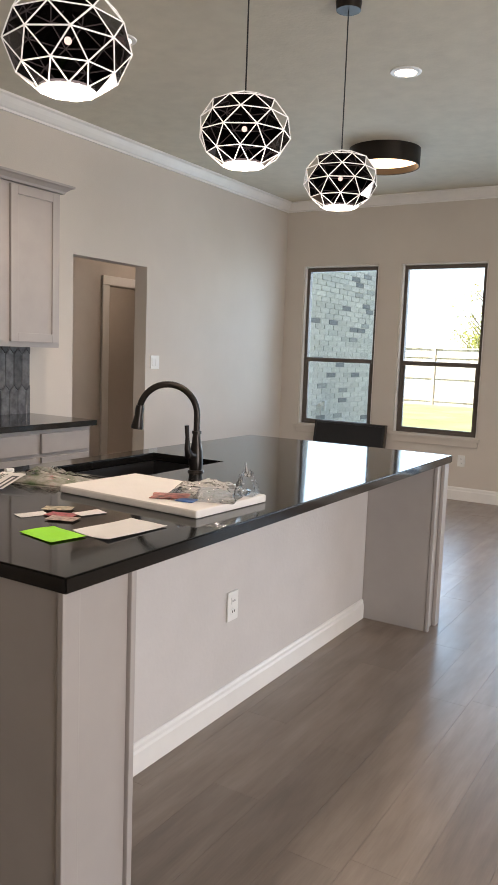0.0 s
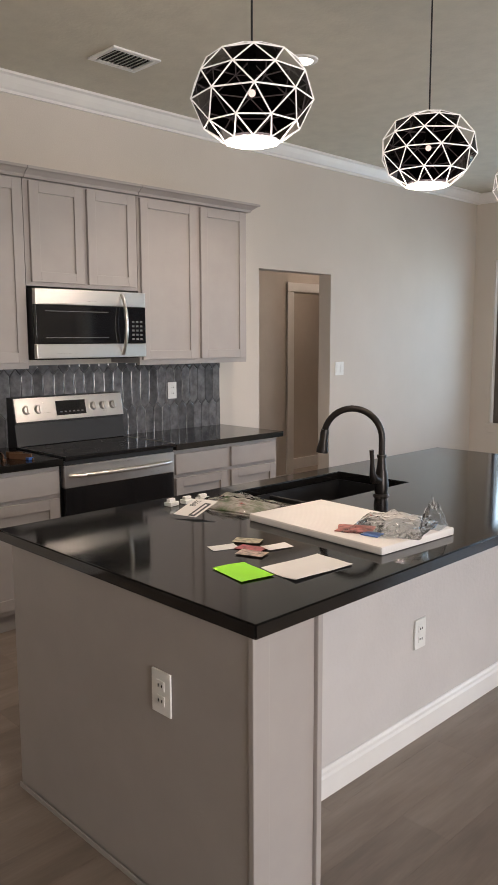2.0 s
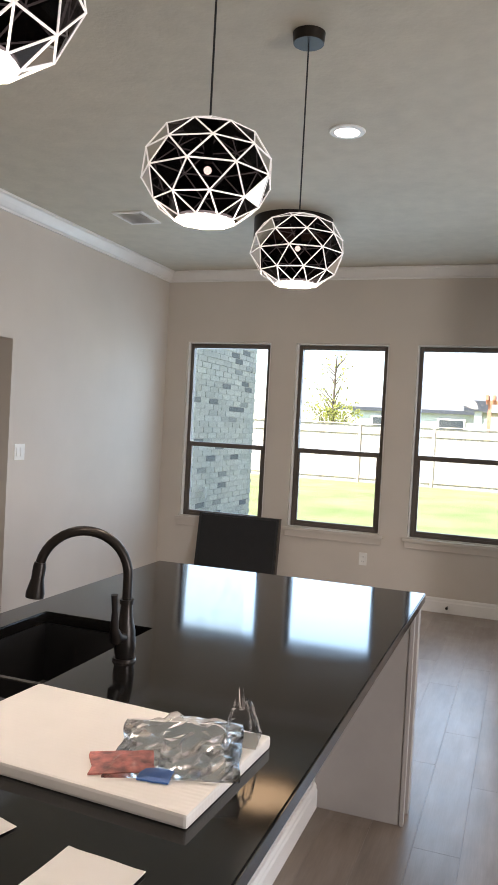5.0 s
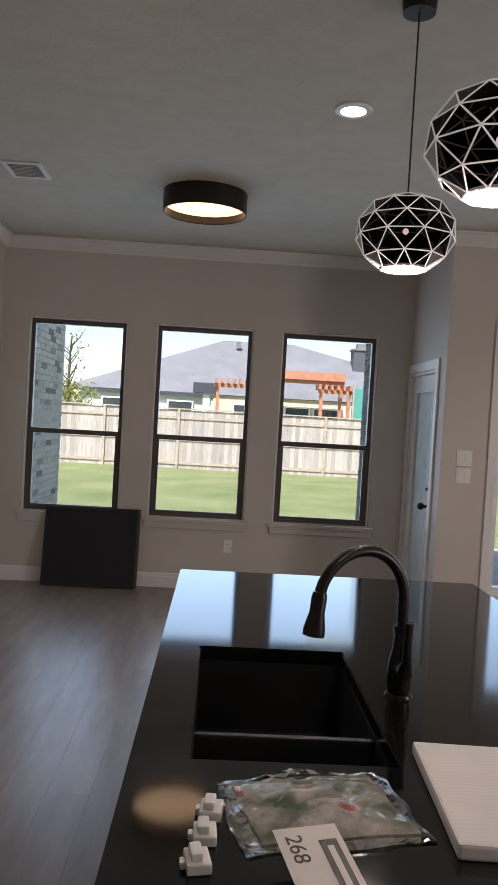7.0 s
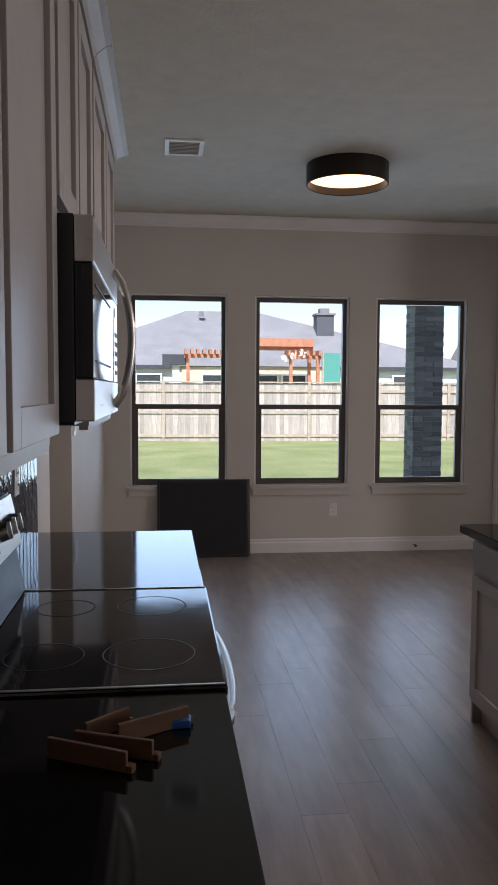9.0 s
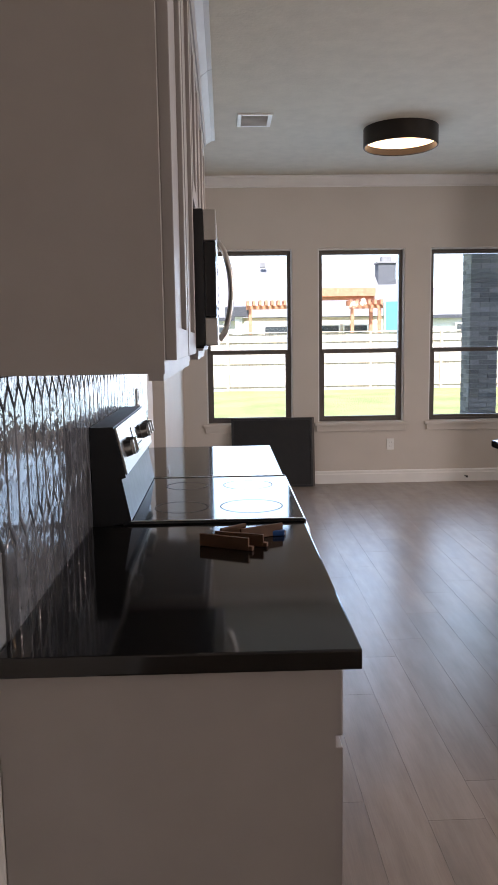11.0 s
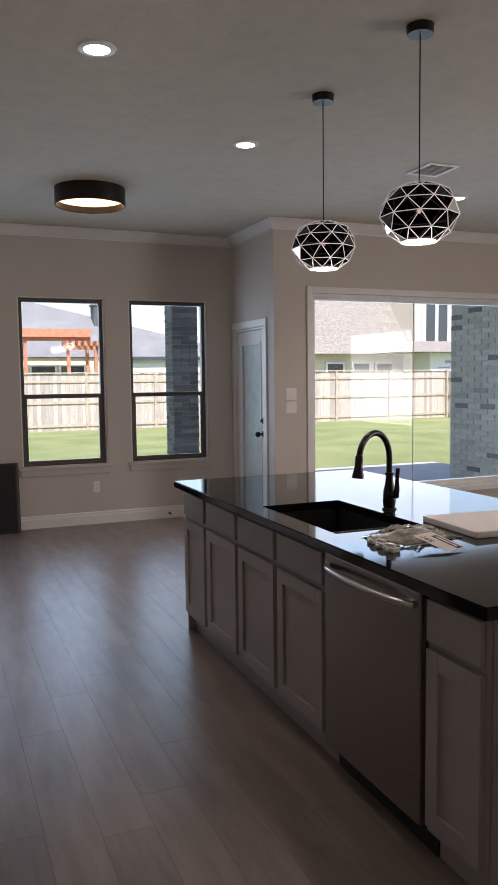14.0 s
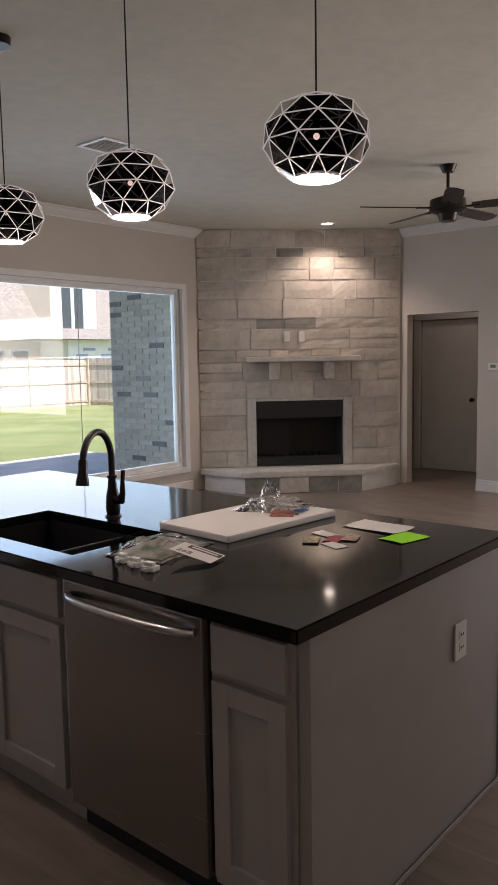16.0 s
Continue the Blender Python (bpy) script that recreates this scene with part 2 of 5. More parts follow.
def box(bm, x0, x1, y0, y1, z0, z1, bevel=0.0):
    m = Matrix.Translation(((x0 + x1) / 2, (y0 + y1) / 2, (z0 + z1) / 2)) @ Matrix.Diagonal((abs(x1 - x0), abs(y1 - y0), abs(z1 - z0), 1))
    made = bmesh.ops.create_cube(bm, size=1, matrix=m)["verts"]
    if bevel:
        edges = {e for v in made for e in v.link_edges}
        bmesh.ops.bevel(bm, geom=list(edges), offset=bevel, segments=2, affect="EDGES", profile=0.6)
    return bm


def boxes(*rows, bevel=0.0):
    bm = bmesh.new()
    for r in rows:
        box(bm, *r, bevel=bevel)
    return bm


def cyl(bm, a, b, r0, r1=None, seg=20, caps=True):
    a, b = Vector(a), Vector(b)
    m = Matrix.Translation((a + b) / 2) @ (b - a).to_track_quat("Z", "Y").to_matrix().to_4x4()
    bmesh.ops.create_cone(bm, cap_ends=caps, segments=seg, radius1=r0, radius2=r0 if r1 is None else r1, depth=(b - a).length, matrix=m)
    return bm


def tube(bm, pts, radii, seg=14):
    """A swept round tube through points."""
    pts = [Vector(q) for q in pts]
    rings, ref = [], Vector((0.13, 0.99, 0.05))
    for i, q in enumerate(pts):
        d = (pts[min(i + 1, len(pts) - 1)] - pts[max(i - 1, 0)]).normalized()
        u = d.cross(ref).normalized()
        v = d.cross(u)
        rr = radii[i] if isinstance(radii, (list, tuple)) else radii
        rings.append([bm.verts.new(q + rr * (math.cos(k * math.tau / seg) * u + math.sin(k * math.tau / seg) * v)) for k in range(seg)])
    for a, c in zip(rings, rings[1:]):
        for k in range(seg):
            bm.faces.new((a[k], a[(k + 1) % seg], c[(k + 1) % seg], c[k]))
    bm.faces.new(rings[0]), bm.faces.new(rings[-1])
    return bm


def mesh(name, bm, material, smooth=False):
    bmesh.ops.recalc_face_normals(bm, faces=bm.faces)
    me = bpy.data.meshes.new(name)
    bm.to_mesh(me)
    bm.free()
    me.materials.append(material)
    if smooth:
        for q in me.polygons:
            q.use_smooth = True
        me.set_sharp_from_angle(angle=radians(40))
    return me


def part(name, bm, material, parent, label="", smooth=False):
    ob = new(name, mesh(name, bm, material, smooth) if isinstance(bm, bmesh.types.BMesh) else bm)
    ob.parent = parent
    ob.matrix_parent_inverse = Matrix.Translation(parent.matrix_basis.translation).inverted() if parent.parent is None else Matrix()
    return tagged(ob, label) if label else ob


def thing(name, x, y, z, label, category, group="", kind=""):
    ob = new(name)
    ob.location = (x, y, z)
    ob.empty_display_size = 0.1
    return tagged(ob, label, category, group, kind)


def solid(name, bm, material, label, category, kind="", group="", smooth=False):
    return tagged(new(name, mesh(name, bm, material, smooth)), label, category, group, kind)


def structure(name, bm, material, label, category="wall"):
    return solid(name, bm, material, label, category, "structure")


def profile_run(bm, prof, a, b, out, m0=0.0, m1=0.0):
    """Sweep a moulding profile of (out, z) pairs from a to b; m0, m1: mitre slopes."""
    a, b, o = Vector((*a, 0)), Vector((*b, 0)), Vector((*out, 0))
    d = (b - a).normalized()
    ra = [bm.verts.new(a + o * q + d * (m0 * q) + Vector((0, 0, z))) for q, z in prof]
    rb = [bm.verts.new(b + o * q - d * (m1 * q) + Vector((0, 0, z))) for q, z in prof]
    k = len(prof)
    for i in range(k):
        bm.faces.new((ra[i], ra[(i + 1) % k], rb[(i + 1) % k], rb[i]))
    bm.faces.new(ra), bm.faces.new(rb)


# ---- structure ----
EX, PY = 3.69, -1.12  # door wall, picture window wall
EAST, SOUTH = EAST_X, -12.0
floor = structure("floor", boxes((-3.2, 11.2, SOUTH - 0.15, 0.15, -0.14, -0.006)), simple("plank_underlay", (0.10, 0.08, 0.065), 0.8), "grey-brown vinyl plank floor of the whole room", "floor")
bm = boxes((-3.2, EX + 0.15, PY + 0.1, 0.15, C, C + 0.1), (-3.2, 11.2, SOUTH - 0.15, PY + 0.1, C, C + 0.1))
structure("ceiling", bm, ceil_m, "flat textured greige ceiling", "ceiling")

# west wall with the hall opening
HY0, HY1, HZ = -3.315, -2.435, 2.105
structure("wall_west", boxes((-0.13, 0, SOUTH, HY0, 0, C), (-0.13, 0, HY1, 0.15, 0, C), (-0.13, 0, HY0, HY1, HZ, C)), wall_m, "greige painted wall with an open passage")
# north wall with three openings
RET = 0.016  # plaster return round each sash frame
WIN = [(0.250, 1.099), (1.385, 2.234), (2.520, 3.370)]
WZ0, WZ1, WM = 0.636, 2.362, 1.36
rows = [(0, EX + 0.15, 0, 0.15, 0, WZ0), (0, EX + 0.15, 0, 0.15, WZ1 + RET, C)]
xs = [0] + [v for a, c in WIN for v in (a - RET, c + RET)] + [EX + 0.15]
for i in range(0, len(xs), 2):
    rows.append((xs[i], xs[i + 1], 0, 0.15, WZ0, WZ1 + RET))
structure("wall_north", boxes(*rows), wall_m, "greige painted wall with three windows")
# door wall
DY0, DY1, DZ = -0.866, -0.09, 2.045
structure("wall_door", boxes((EX, EX + 0.15, PY, DY0, 0, C), (EX, EX + 0.15, DY1, 0, 0, C), (EX, EX + 0.15, DY0, DY1, DZ, C)), wall_m, "greige painted short wall with a patio door")
# picture window wall
PX0, PX1, PZ0, PZ1 = 4.11, 6.80, 0.30, 2.37
structure("wall_picture", boxes((EX + 0.15, PX0, PY, PY + 0.15, 0, C), (PX1, 7.2, PY, PY + 0.15, 0, C), (PX0, PX1, PY, PY + 0.15, 0, PZ0), (PX0, PX1, PY, PY + 0.15, PZ1, C)), wall_m, "greige painted wall with a large picture window")
# east wall with an opening
QY0, QY1, QZ = -3.83, -2.934, 2.05
structure("wall_east", boxes((EAST, EAST + 0.13, SOUTH, -8.4, 0, C), (EAST, EAST + 0.13, -6.0, QY0, 0, C), (EAST, EAST + 0.13, -8.4, -6.0, 0, 0.55), (EAST, EAST + 0.13, -8.4, -6.0, 2.45, C), (EAST, EAST + 0.13, QY1, -2.6, 0, C), (EAST, EAST + 0.13, QY0, QY1, QZ, C)), wall_m, "greige painted wall with an open passage")
structure("wall_south", boxes((-0.13, EAST + 0.13, SOUTH - 0.15, SOUTH, 0, C)), wall_m, "plain greige painted wall")
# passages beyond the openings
structure("hall_wall_west", boxes((-1.28, -1.15, -5.2, -1.65, 0, C), (-1.28, -1.15, -0.80, 0.15, 0, C), (-1.28, -1.15, -1.65, -0.80, 2.04, C), (-1.95, -1.82, -4, 0.15, 0, C), (-2.75, -0.13, 0.02, 0.15, 0, C), (-1.15, -0.13, -5.2, -5.07, 0, C), (-2.62, -1.28, -3.2, -3.07, 0, C)), hall_m, "darker greige hallway walls")
bm = boxes((-1.15, -1.128, -1.75, -1.655, 0, 2.04), (-1.15, -1.128, -0.79, -0.70, 0, 2.04), (-1.15, -1.128, -1.75, -0.70, 2.045, 2.135), (-1.28, -1.15, -1.65, -1.632, 0, 2.04), (-1.82, -1.805, -3, 0, 0, 0.13), (-1.15, -1.137, -5.0, -1.755, 0, 0.13), bevel=0.003)
hall_trim = structure("trim_hall", bm, trim_m, "white door casing and baseboard in the hallway", "trim")
part("strike_plate", boxes((-1.24, -1.19, -1.633, -1.628, 0.94, 1.0)), darkmetal_m, hall_trim, "black strike plate")
structure("passage_wall_east", boxes((10.05, 10.18, -6, -3.28, 0, C), (10.05, 10.18, -2.45, -1, 0, C), (10.05, 10.18, -3.28, -2.45, 2.04, C), (8.93, 11.2, -1.0, -0.87, 0, C), (8.93, 10.05, -6.1, -6, 0, C), (11.07, 11.2, -6, -1, 0, C)), hall_m, "darker greige passage walls")
bm = boxes((10.03, 10.05, -3.37, -3.28, 0, 2.04), (10.03, 10.05, -2.45, -2.36, 0, 2.04), (10.03, 10.05, -3.37, -2.36, 2.045, 2.13), (10.037, 10.05, -5.9, -3.375, 0, 0.13), bevel=0.003)
pt = structure("trim_passage", bm, trim_m, "white door casing in the passage", "trim")
pd = tagged(new("door_2", mesh("door_2", boxes((10.08, 10.115, -3.27, -2.46, 0.01, 2.03), bevel=0.003), trim_m)), "white interior door standing shut in the passage", "door", "", "structure")
part("door_knob", cyl(bmesh.new(), (10.08, -3.2, 0.97), (10.03, -3.2, 0.97), 0.028), darkmetal_m, pd, "black knob", True)

# crown and base mouldings
CROWN = [(0, -0.002), (0.088, -0.002), (0.088, -0.016), (0.070, -0.024), (0.050, -0.052), (0.026, -0.078), (0.014, -0.086), (0.014, -0.102), (0, -0.102)]
CROWN = [(q, C + z) for q, z in CROWN]
BASE = [(0, 0), (0.016, 0), (0.016, 0.092), (0.011, 0.104), (0.011, 0.118), (0.005, 0.130), (0, 0.132)]


def moulding(name, prof, runs, label):
    bm = bmesh.new()
    for a, b, out, m0, m1 in runs:
        profile_run(bm, prof, a, b, out, m0, m1)
    structure(name, bm, trim_m, label, "trim")


R2 = math.sqrt(0.5)
FA, FB = (7.08, -1.15), (8.78, -2.85)  # ends of the fireplace face
moulding("trim_crown", CROWN, [
    ((0, SOUTH), (0, 0), (1, 0), 1, 1), ((0, 0), (EX, 0), (0, -1), 1, 1), ((EX, 0), (EX, PY), (-1, 0), 1, -1),
    ((EX, PY), (7.08, PY), (0, -1), -1, 0), ((EAST, -2.86), (EAST, SOUTH), (-1, 0), 0, 1), ((0, SOUTH), (EAST, SOUTH), (0, 1), 1, 1)], "white crown moulding along the ceiling")
moulding("baseboard", BASE, [
    ((0, -3.74), (0, HY0), (1, 0), 0, 0), ((0, HY1), (0, 0), (1, 0), 0, 1), ((0, 0), (EX, 0), (0, -1), 1, 1), ((EX, PY), (EX, -0.957), (-1, 0), -1, 0),
    ((EX, PY), (6.9, PY), (0, -1), -1, 0), ((EAST, QY0), (EAST, SOUTH), (-1, 0), 0, 1),
    ((0, SOUTH), (0, -6.47), (1, 0), 1, 0), ((0, SOUTH), (EAST, SOUTH), (0, 1), 1, 1)], "white stepped baseboard along the walls")


# ---- windows and doors ----
for i, (x0, x1) in enumerate(WIN):
    w = thing("window_%d" % (i + 1), (x0 + x1) / 2, 0, WZ0, "single-hung window in a dark bronze frame", "window", "dining windows", "structure")
    y0, y1, fw = 0.055, 0.115, 0.034
    part("window_frame", boxes((x0, x0 + fw, y0, y1, WZ0, WZ1), (x1 - fw, x1, y0, y1, WZ0, WZ1), (x0 + fw, x1 - fw, y0, y1, WZ1 - 0.04, WZ1), (x0 + fw, x1 - fw, y0, y1, WZ0, WZ0 + 0.03), bevel=0.004), frame_m, w)
    jamb = bmesh.new()
    for ex0, ex1, ez0, ez1 in ((x0 - RET, x0, WZ0, WZ1 + RET), (x1, x1 + RET, WZ0, WZ1 + RET), (x0, x1, WZ1, WZ1 + RET)):
        box(jamb, ex0 + 0.001, ex1 - 0.001, 0.016, 0.12, ez0 + 0.001, ez1 - 0.001, bevel=0.004)
    part("jamb", jamb, trim_m, w, "pale painted jamb")
    part("meeting_rail", boxes((x0 + fw, x1 - fw, y0 - 0.008, y1 - 0.01, WM - 0.022, WM + 0.022), bevel=0.004), frame_m, w)
    low = part("lower_sash", boxes((x0 + fw, x0 + fw + 0.022, y0 + 0.004, y0 + 0.034, WZ0 + 0.03, WM - 0.022), (x1 - fw - 0.022, x1 - fw, y0 + 0.004, y0 + 0.034, WZ0 + 0.03, WM - 0.022), (x0 + fw + 0.022, x1 - fw - 0.022, y0 + 0.004, y0 + 0.034, WZ0 + 0.03, WZ0 + 0.058), bevel=0.003), frame_m, w)
    for z0, z1 in ((WZ0 + 0.05, WM - 0.015), (WM + 0.015, WZ1 - 0.035)):
        q = part("pane", boxes((x0 + fw - 0.004, x1 - fw + 0.004, 0.085, 0.090, z0, z1)), glass_m, w)
        q.visible_shadow = False
    bm = boxes((x0 - 0.055, x1 + 0.055, -0.035, -0.001, WZ0 - 0.034, WZ0 - 0.002), (x0 - 0.015, x1 + 0.015, -0.001, 0.055, WZ0 - 0.0, WZ0 + 0.006), (x0 - 0.035, x1 + 0.035, -0.018, -0.001, WZ0 - 0.095, WZ0 - 0.034), bevel=0.005)
    part("window_sill", bm, wall_m, w, "painted stool and apron")

w = thing("window_4", 5.45, PY, PZ0, "large fixed picture window with a white frame and painted casing", "window", "", "structure")
bm = boxes((PX0 - 0.06, PX0, PY - 0.018, PY - 0.001, PZ0 - 0.06, PZ1 + 0.06), (PX1, PX1 + 0.06, PY - 0.018, PY - 0.001, PZ0 - 0.06, PZ1 + 0.06), (PX0, PX1, PY - 0.018, PY - 0.001, PZ1, PZ1 + 0.06), (PX0, PX1, PY - 0.03, PY - 0.001, PZ0 - 0.06, PZ0), bevel=0.004)
part("casing", bm, trim_m, w)
for dx, dy, ww in ((0, 0.05, 0.035), (0.035, 0.065, 0.03)):
    bm = boxes((PX0 + dx, PX0 + dx + ww, PY + dy, PY + 0.13, PZ0 + dx, PZ1 - dx), (PX1 - dx - ww, PX1 - dx, PY + dy, PY + 0.13, PZ0 + dx, PZ1 - dx), (PX0 + dx + ww, PX1 - dx - ww, PY + dy, PY + 0.13, PZ1 - dx - ww, PZ1 - dx), (PX0 + dx + ww, PX1 - dx - ww, PY + dy, PY + 0.13, PZ0 + dx, PZ0 + dx + ww), bevel=0.003)
    part("window_frame", bm, white_m, w)
part("butt_seal", boxes((5.391, 5.396, PY + 0.099, PY + 0.107, PZ0 + 0.06, PZ1 - 0.06)), bpy.data.materials["concrete"], w)
for a, c in ((PX0 + 0.06, 5.391), (5.396, PX1 - 0.06)):
    q = part("pane", boxes((a, c, PY + 0.10, PY + 0.106, PZ0 + 0.06, PZ1 - 0.06)), glass_m, w)
    q.visible_shadow = False

d = thing("door_1", EX, (DY0 + DY1) / 2, 0, "white patio door with a tall frosted glass light, closed", "door", "", "structure")
bm = boxes((EX - 0.018, EX - 0.001, DY0 - 0.085, DY0 - 0.006, 0, DZ + 0.006), (EX - 0.018, EX - 0.001, DY1 + 0.006, -0.012, 0, DZ + 0.006), (EX - 0.018, EX - 0.001, DY0 - 0.085, -0.012, DZ + 0.008, DZ + 0.085), (EX, EX + 0.13, DY0, DY0 + 0.018, 0, DZ), (EX, EX + 0.13, DY1 - 0.018, DY1, 0, DZ), (EX, EX + 0.13, DY0 + 0.018, DY1 - 0.018, DZ - 0.018, DZ), bevel=0.004)
part("casing", bm, trim_m, d)
a0, a1, lx = DY0 + 0.02, DY1 - 0.02, EX + 0.02
leaf = part("door_leaf", boxes((lx, lx + 0.044, a0, a0 + 0.11, 0.012, DZ - 0.02), (lx, lx + 0.044, a1 - 0.11, a1, 0.012, DZ - 0.02), (lx, lx + 0.044, a0 + 0.11, a1 - 0.11, 0.012, 0.25), (lx, lx + 0.044, a0 + 0.11, a1 - 0.11, DZ - 0.16, DZ - 0.02), bevel=0.004), trim_m, d)
part("glass_light", boxes((lx + 0.016, lx + 0.026, a0 + 0.11, a1 - 0.11, 0.25, DZ - 0.16)), frosted_m, d, "frosted pane")
part("glazing_bead", boxes((lx - 0.008, lx, a0 + 0.095, a0 + 0.12, 0.24, DZ - 0.15), (lx - 0.008, lx, a1 - 0.12, a1 - 0.095, 0.24, DZ - 0.15), (lx - 0.008, lx, a0 + 0.12, a1 - 0.12, DZ - 0.17, DZ - 0.145), (lx - 0.008, lx, a0 + 0.12, a1 - 0.12, 0.235, 0.26), bevel=0.002), trim_m, d)
bm = cyl(bmesh.new(), (lx, a0 + 0.06, 0.94), (lx - 0.008, a0 + 0.06, 0.94), 0.032)
cyl(bm, (lx, a0 + 0.06, 0.94), (lx - 0.05, a0 + 0.06, 0.94), 0.012)
bmesh.ops.create_uvsphere(bm, u_segments=16, v_segments=10, radius=0.029, matrix=Matrix.Translation((lx - 0.062, a0 + 0.06, 0.94)))
part("door_knob", bm, bronze_m, d, "black round knob", True)
part("deadbolt", cyl(cyl(bmesh.new(), (lx, a0 + 0.06, 1.08), (lx - 0.012, a0 + 0.06, 1.08), 0.03), (lx, a0 + 0.06, 1.08), (lx - 0.03, a0 + 0.06, 1.08), 0.012), bronze_m, d, "black deadbolt", True)


# ---- wall plates, vents, ceiling lamps ----
def plate(axis, x, y, z, w, h, kind, label):
    """A switch or outlet plate; axis: the way that it faces."""
    ob = thing(kind, x, y, z, label, "outlet" if kind == "wall_outlet" else "switch")
    u = Vector((-axis[1], axis[0], 0))
    o = Vector((x, y, z))
    nrm = Vector((*axis, 0))

    def pc(name, du, dz, ww, hh, d0, d1, mat):
        a = o + u * (du - ww / 2) + nrm * d0
        c = o + u * (du + ww / 2) + nrm * d1
        bm = boxes((min(a.x, c.x), max(a.x, c.x), min(a.y, c.y), max(a.y, c.y), z + dz - hh / 2, z + dz + hh / 2), bevel=0.0012)
        part(name, bm, mat, ob)
    pc("cover", 0, 0, w, h, 0.001, 0.007, white_m)
    if kind == "wall_outlet":
        for dz in (-0.021, 0.021):
            pc("socket", 0, dz, 0.032, 0.028, 0.007, 0.0095, white_m)
            for du in (-0.007, 0.007):
                pc("slot", du, dz, 0.003, 0.009, 0.0096, 0.0102, blackplastic_m)
    else:
        k = max(1, round(w / 0.06))
        for i in range(k):
            pc("rocker", (i - (k - 1) / 2) * 0.046, 0, 0.033, 0.066, 0.007, 0.011, white_m)
    return ob


plate((1, 0), 0, -2.31, 1.295, 0.117, 0.117, "light_switch", "white double light switch on the greige wall")
plate((1, 0), 0.013, -4.215, 1.195, 0.075, 0.117, "wall_outlet", "white outlet in the dark tiled backsplash")
plate((0, -1), 2.116, 0, 0.40, 0.072, 0.115, "wall_outlet", "white outlet low on the window wall")
plate((1, 0), 2.724, -5.190, 0.425, 0.072, 0.117, "wall_outlet", "white outlet on the island's knee wall")
plate((0, -1), 2.748, -6.457, 0.625, 0.078, 0.12, "wall_outlet", "white outlet on the grey end panel of the island")
plate((0, -1), 3.87, PY, 1.36, 0.117, 0.117, "light_switch", "double light switch beside the patio door")
plate((0, -1), 3.87, PY, 1.225, 0.117, 0.117, "light_switch", "double light switch beside the patio door")
th = thing("thermostat", EAST, -4.018, 1.42, "small white thermostat on the wall", "thermostat")
part("body", boxes((EAST - 0.024, EAST - 0.001, -4.078, -3.958, 1.38, 1.46), bevel=0.006), white_m, th)
part("display", boxes((EAST - 0.026, EAST - 0.0245, -4.048, -3.988, 1.41, 1.445)), simple("lcd", (0.2, 0.22, 0.2), 0.3), th)
ds = thing("door_stop", 2.895, -0.016, 0.06, "small black door stop on the baseboard", "door stop")
part("stem", cyl(bmesh.new(), (2.895, -0.016, 0.06), (2.895, -0.075, 0.06), 0.006), darkmetal_m, ds)
part("tip", cyl(bmesh.new(), (2.895, -0.075, 0.06), (2.895, -0.09, 0.06), 0.012), blackplastic_m, ds)


def vent(x, y, w, d, n, along):
    v = thing("ceiling_vent", x, y, C, "white louvred ceiling air vent", "vent", "ceiling vents")
    z0, z1 = C - 0.012, C - 0.001
    part("rim", boxes((x - w / 2, x - w / 2 + 0.03, y - d / 2, y + d / 2, z0, z1), (x + w / 2 - 0.03, x + w / 2, y - d / 2, y + d / 2, z0, z1), (x - w / 2 + 0.03, x + w / 2 - 0.03, y - d / 2, y - d / 2 + 0.03, z0, z1), (x - w / 2 + 0.03, x + w / 2 - 0.03, y + d / 2 - 0.03, y + d / 2, z0, z1), bevel=0.003), white_m, v)
    # black sheet painted in for the shade of a duct behind the slats
    part("backing", boxes((x - w / 2 + 0.03, x + w / 2 - 0.03, y - d / 2 + 0.03, y + d / 2 - 0.03, C - 0.003, C - 0.001)), dark_m, v)
    for i in range(n):
        bm = bmesh.new()
        if along == "x":
            c = y - d / 2 + 0.03 + (i + 0.5) * (d - 0.06) / n
            box(bm, x - w / 2 + 0.03, x + w / 2 - 0.03, -0.009, 0.009, -0.0012, 0.0012)
            bmesh.ops.transform(bm, matrix=Matrix.Translation((0, c, C - 0.010)) @ Matrix.Rotation(radians(40), 4, "X"), verts=bm.verts)
        else:
            c = x - w / 2 + 0.03 + (i + 0.5) * (w - 0.06) / n
            box(bm, -0.009, 0.009, y - d / 2 + 0.03, y + d / 2 - 0.03, -0.0012, 0.0012)
            bmesh.ops.transform(bm, matrix=Matrix.Translation((c, 0, C - 0.010)) @ Matrix.Rotation(radians(40), 4, "Y"), verts=bm.verts)
        part("slat", bm, white_m, v)


vent(0.68, -5.04, 0.25, 0.31, 9, "x")
vent(0.67, -1.94, 0.25, 0.31, 9, "x")
vent(4.10, -3.13, 0.27, 0.31, 9, "x")

for x, y in DOWNLIGHTS:
    dl = thing("downlight", x, y, C, "white recessed ceiling downlight, lit", "downlight", "recessed downlights")
    bm = bmesh.new()
    prof = [(0.060, -0.001), (0.062, -0.010), (0.088, -0.007), (0.092, -0.001)]
    tor = [[bm.verts.new((x + r0 * math.cos(k * math.tau / 32), y + r0 * math.sin(k * math.tau / 32), C + z0)) for k in range(32)] for r0, z0 in prof]
    for a, c in zip(tor, tor[1:]):
        for k in range(32):
            bm.faces.new((a[k], a[(k + 1) % 32], c[(k + 1) % 32], c[k]))
    part("trim_ring", bm, white_m, dl, "", True)
    part("lens", cyl(bmesh.new(), (x, y, C - 0.006), (x, y, C - 0.001), 0.060, seg=32), bulb_m, dl, "glowing lens")

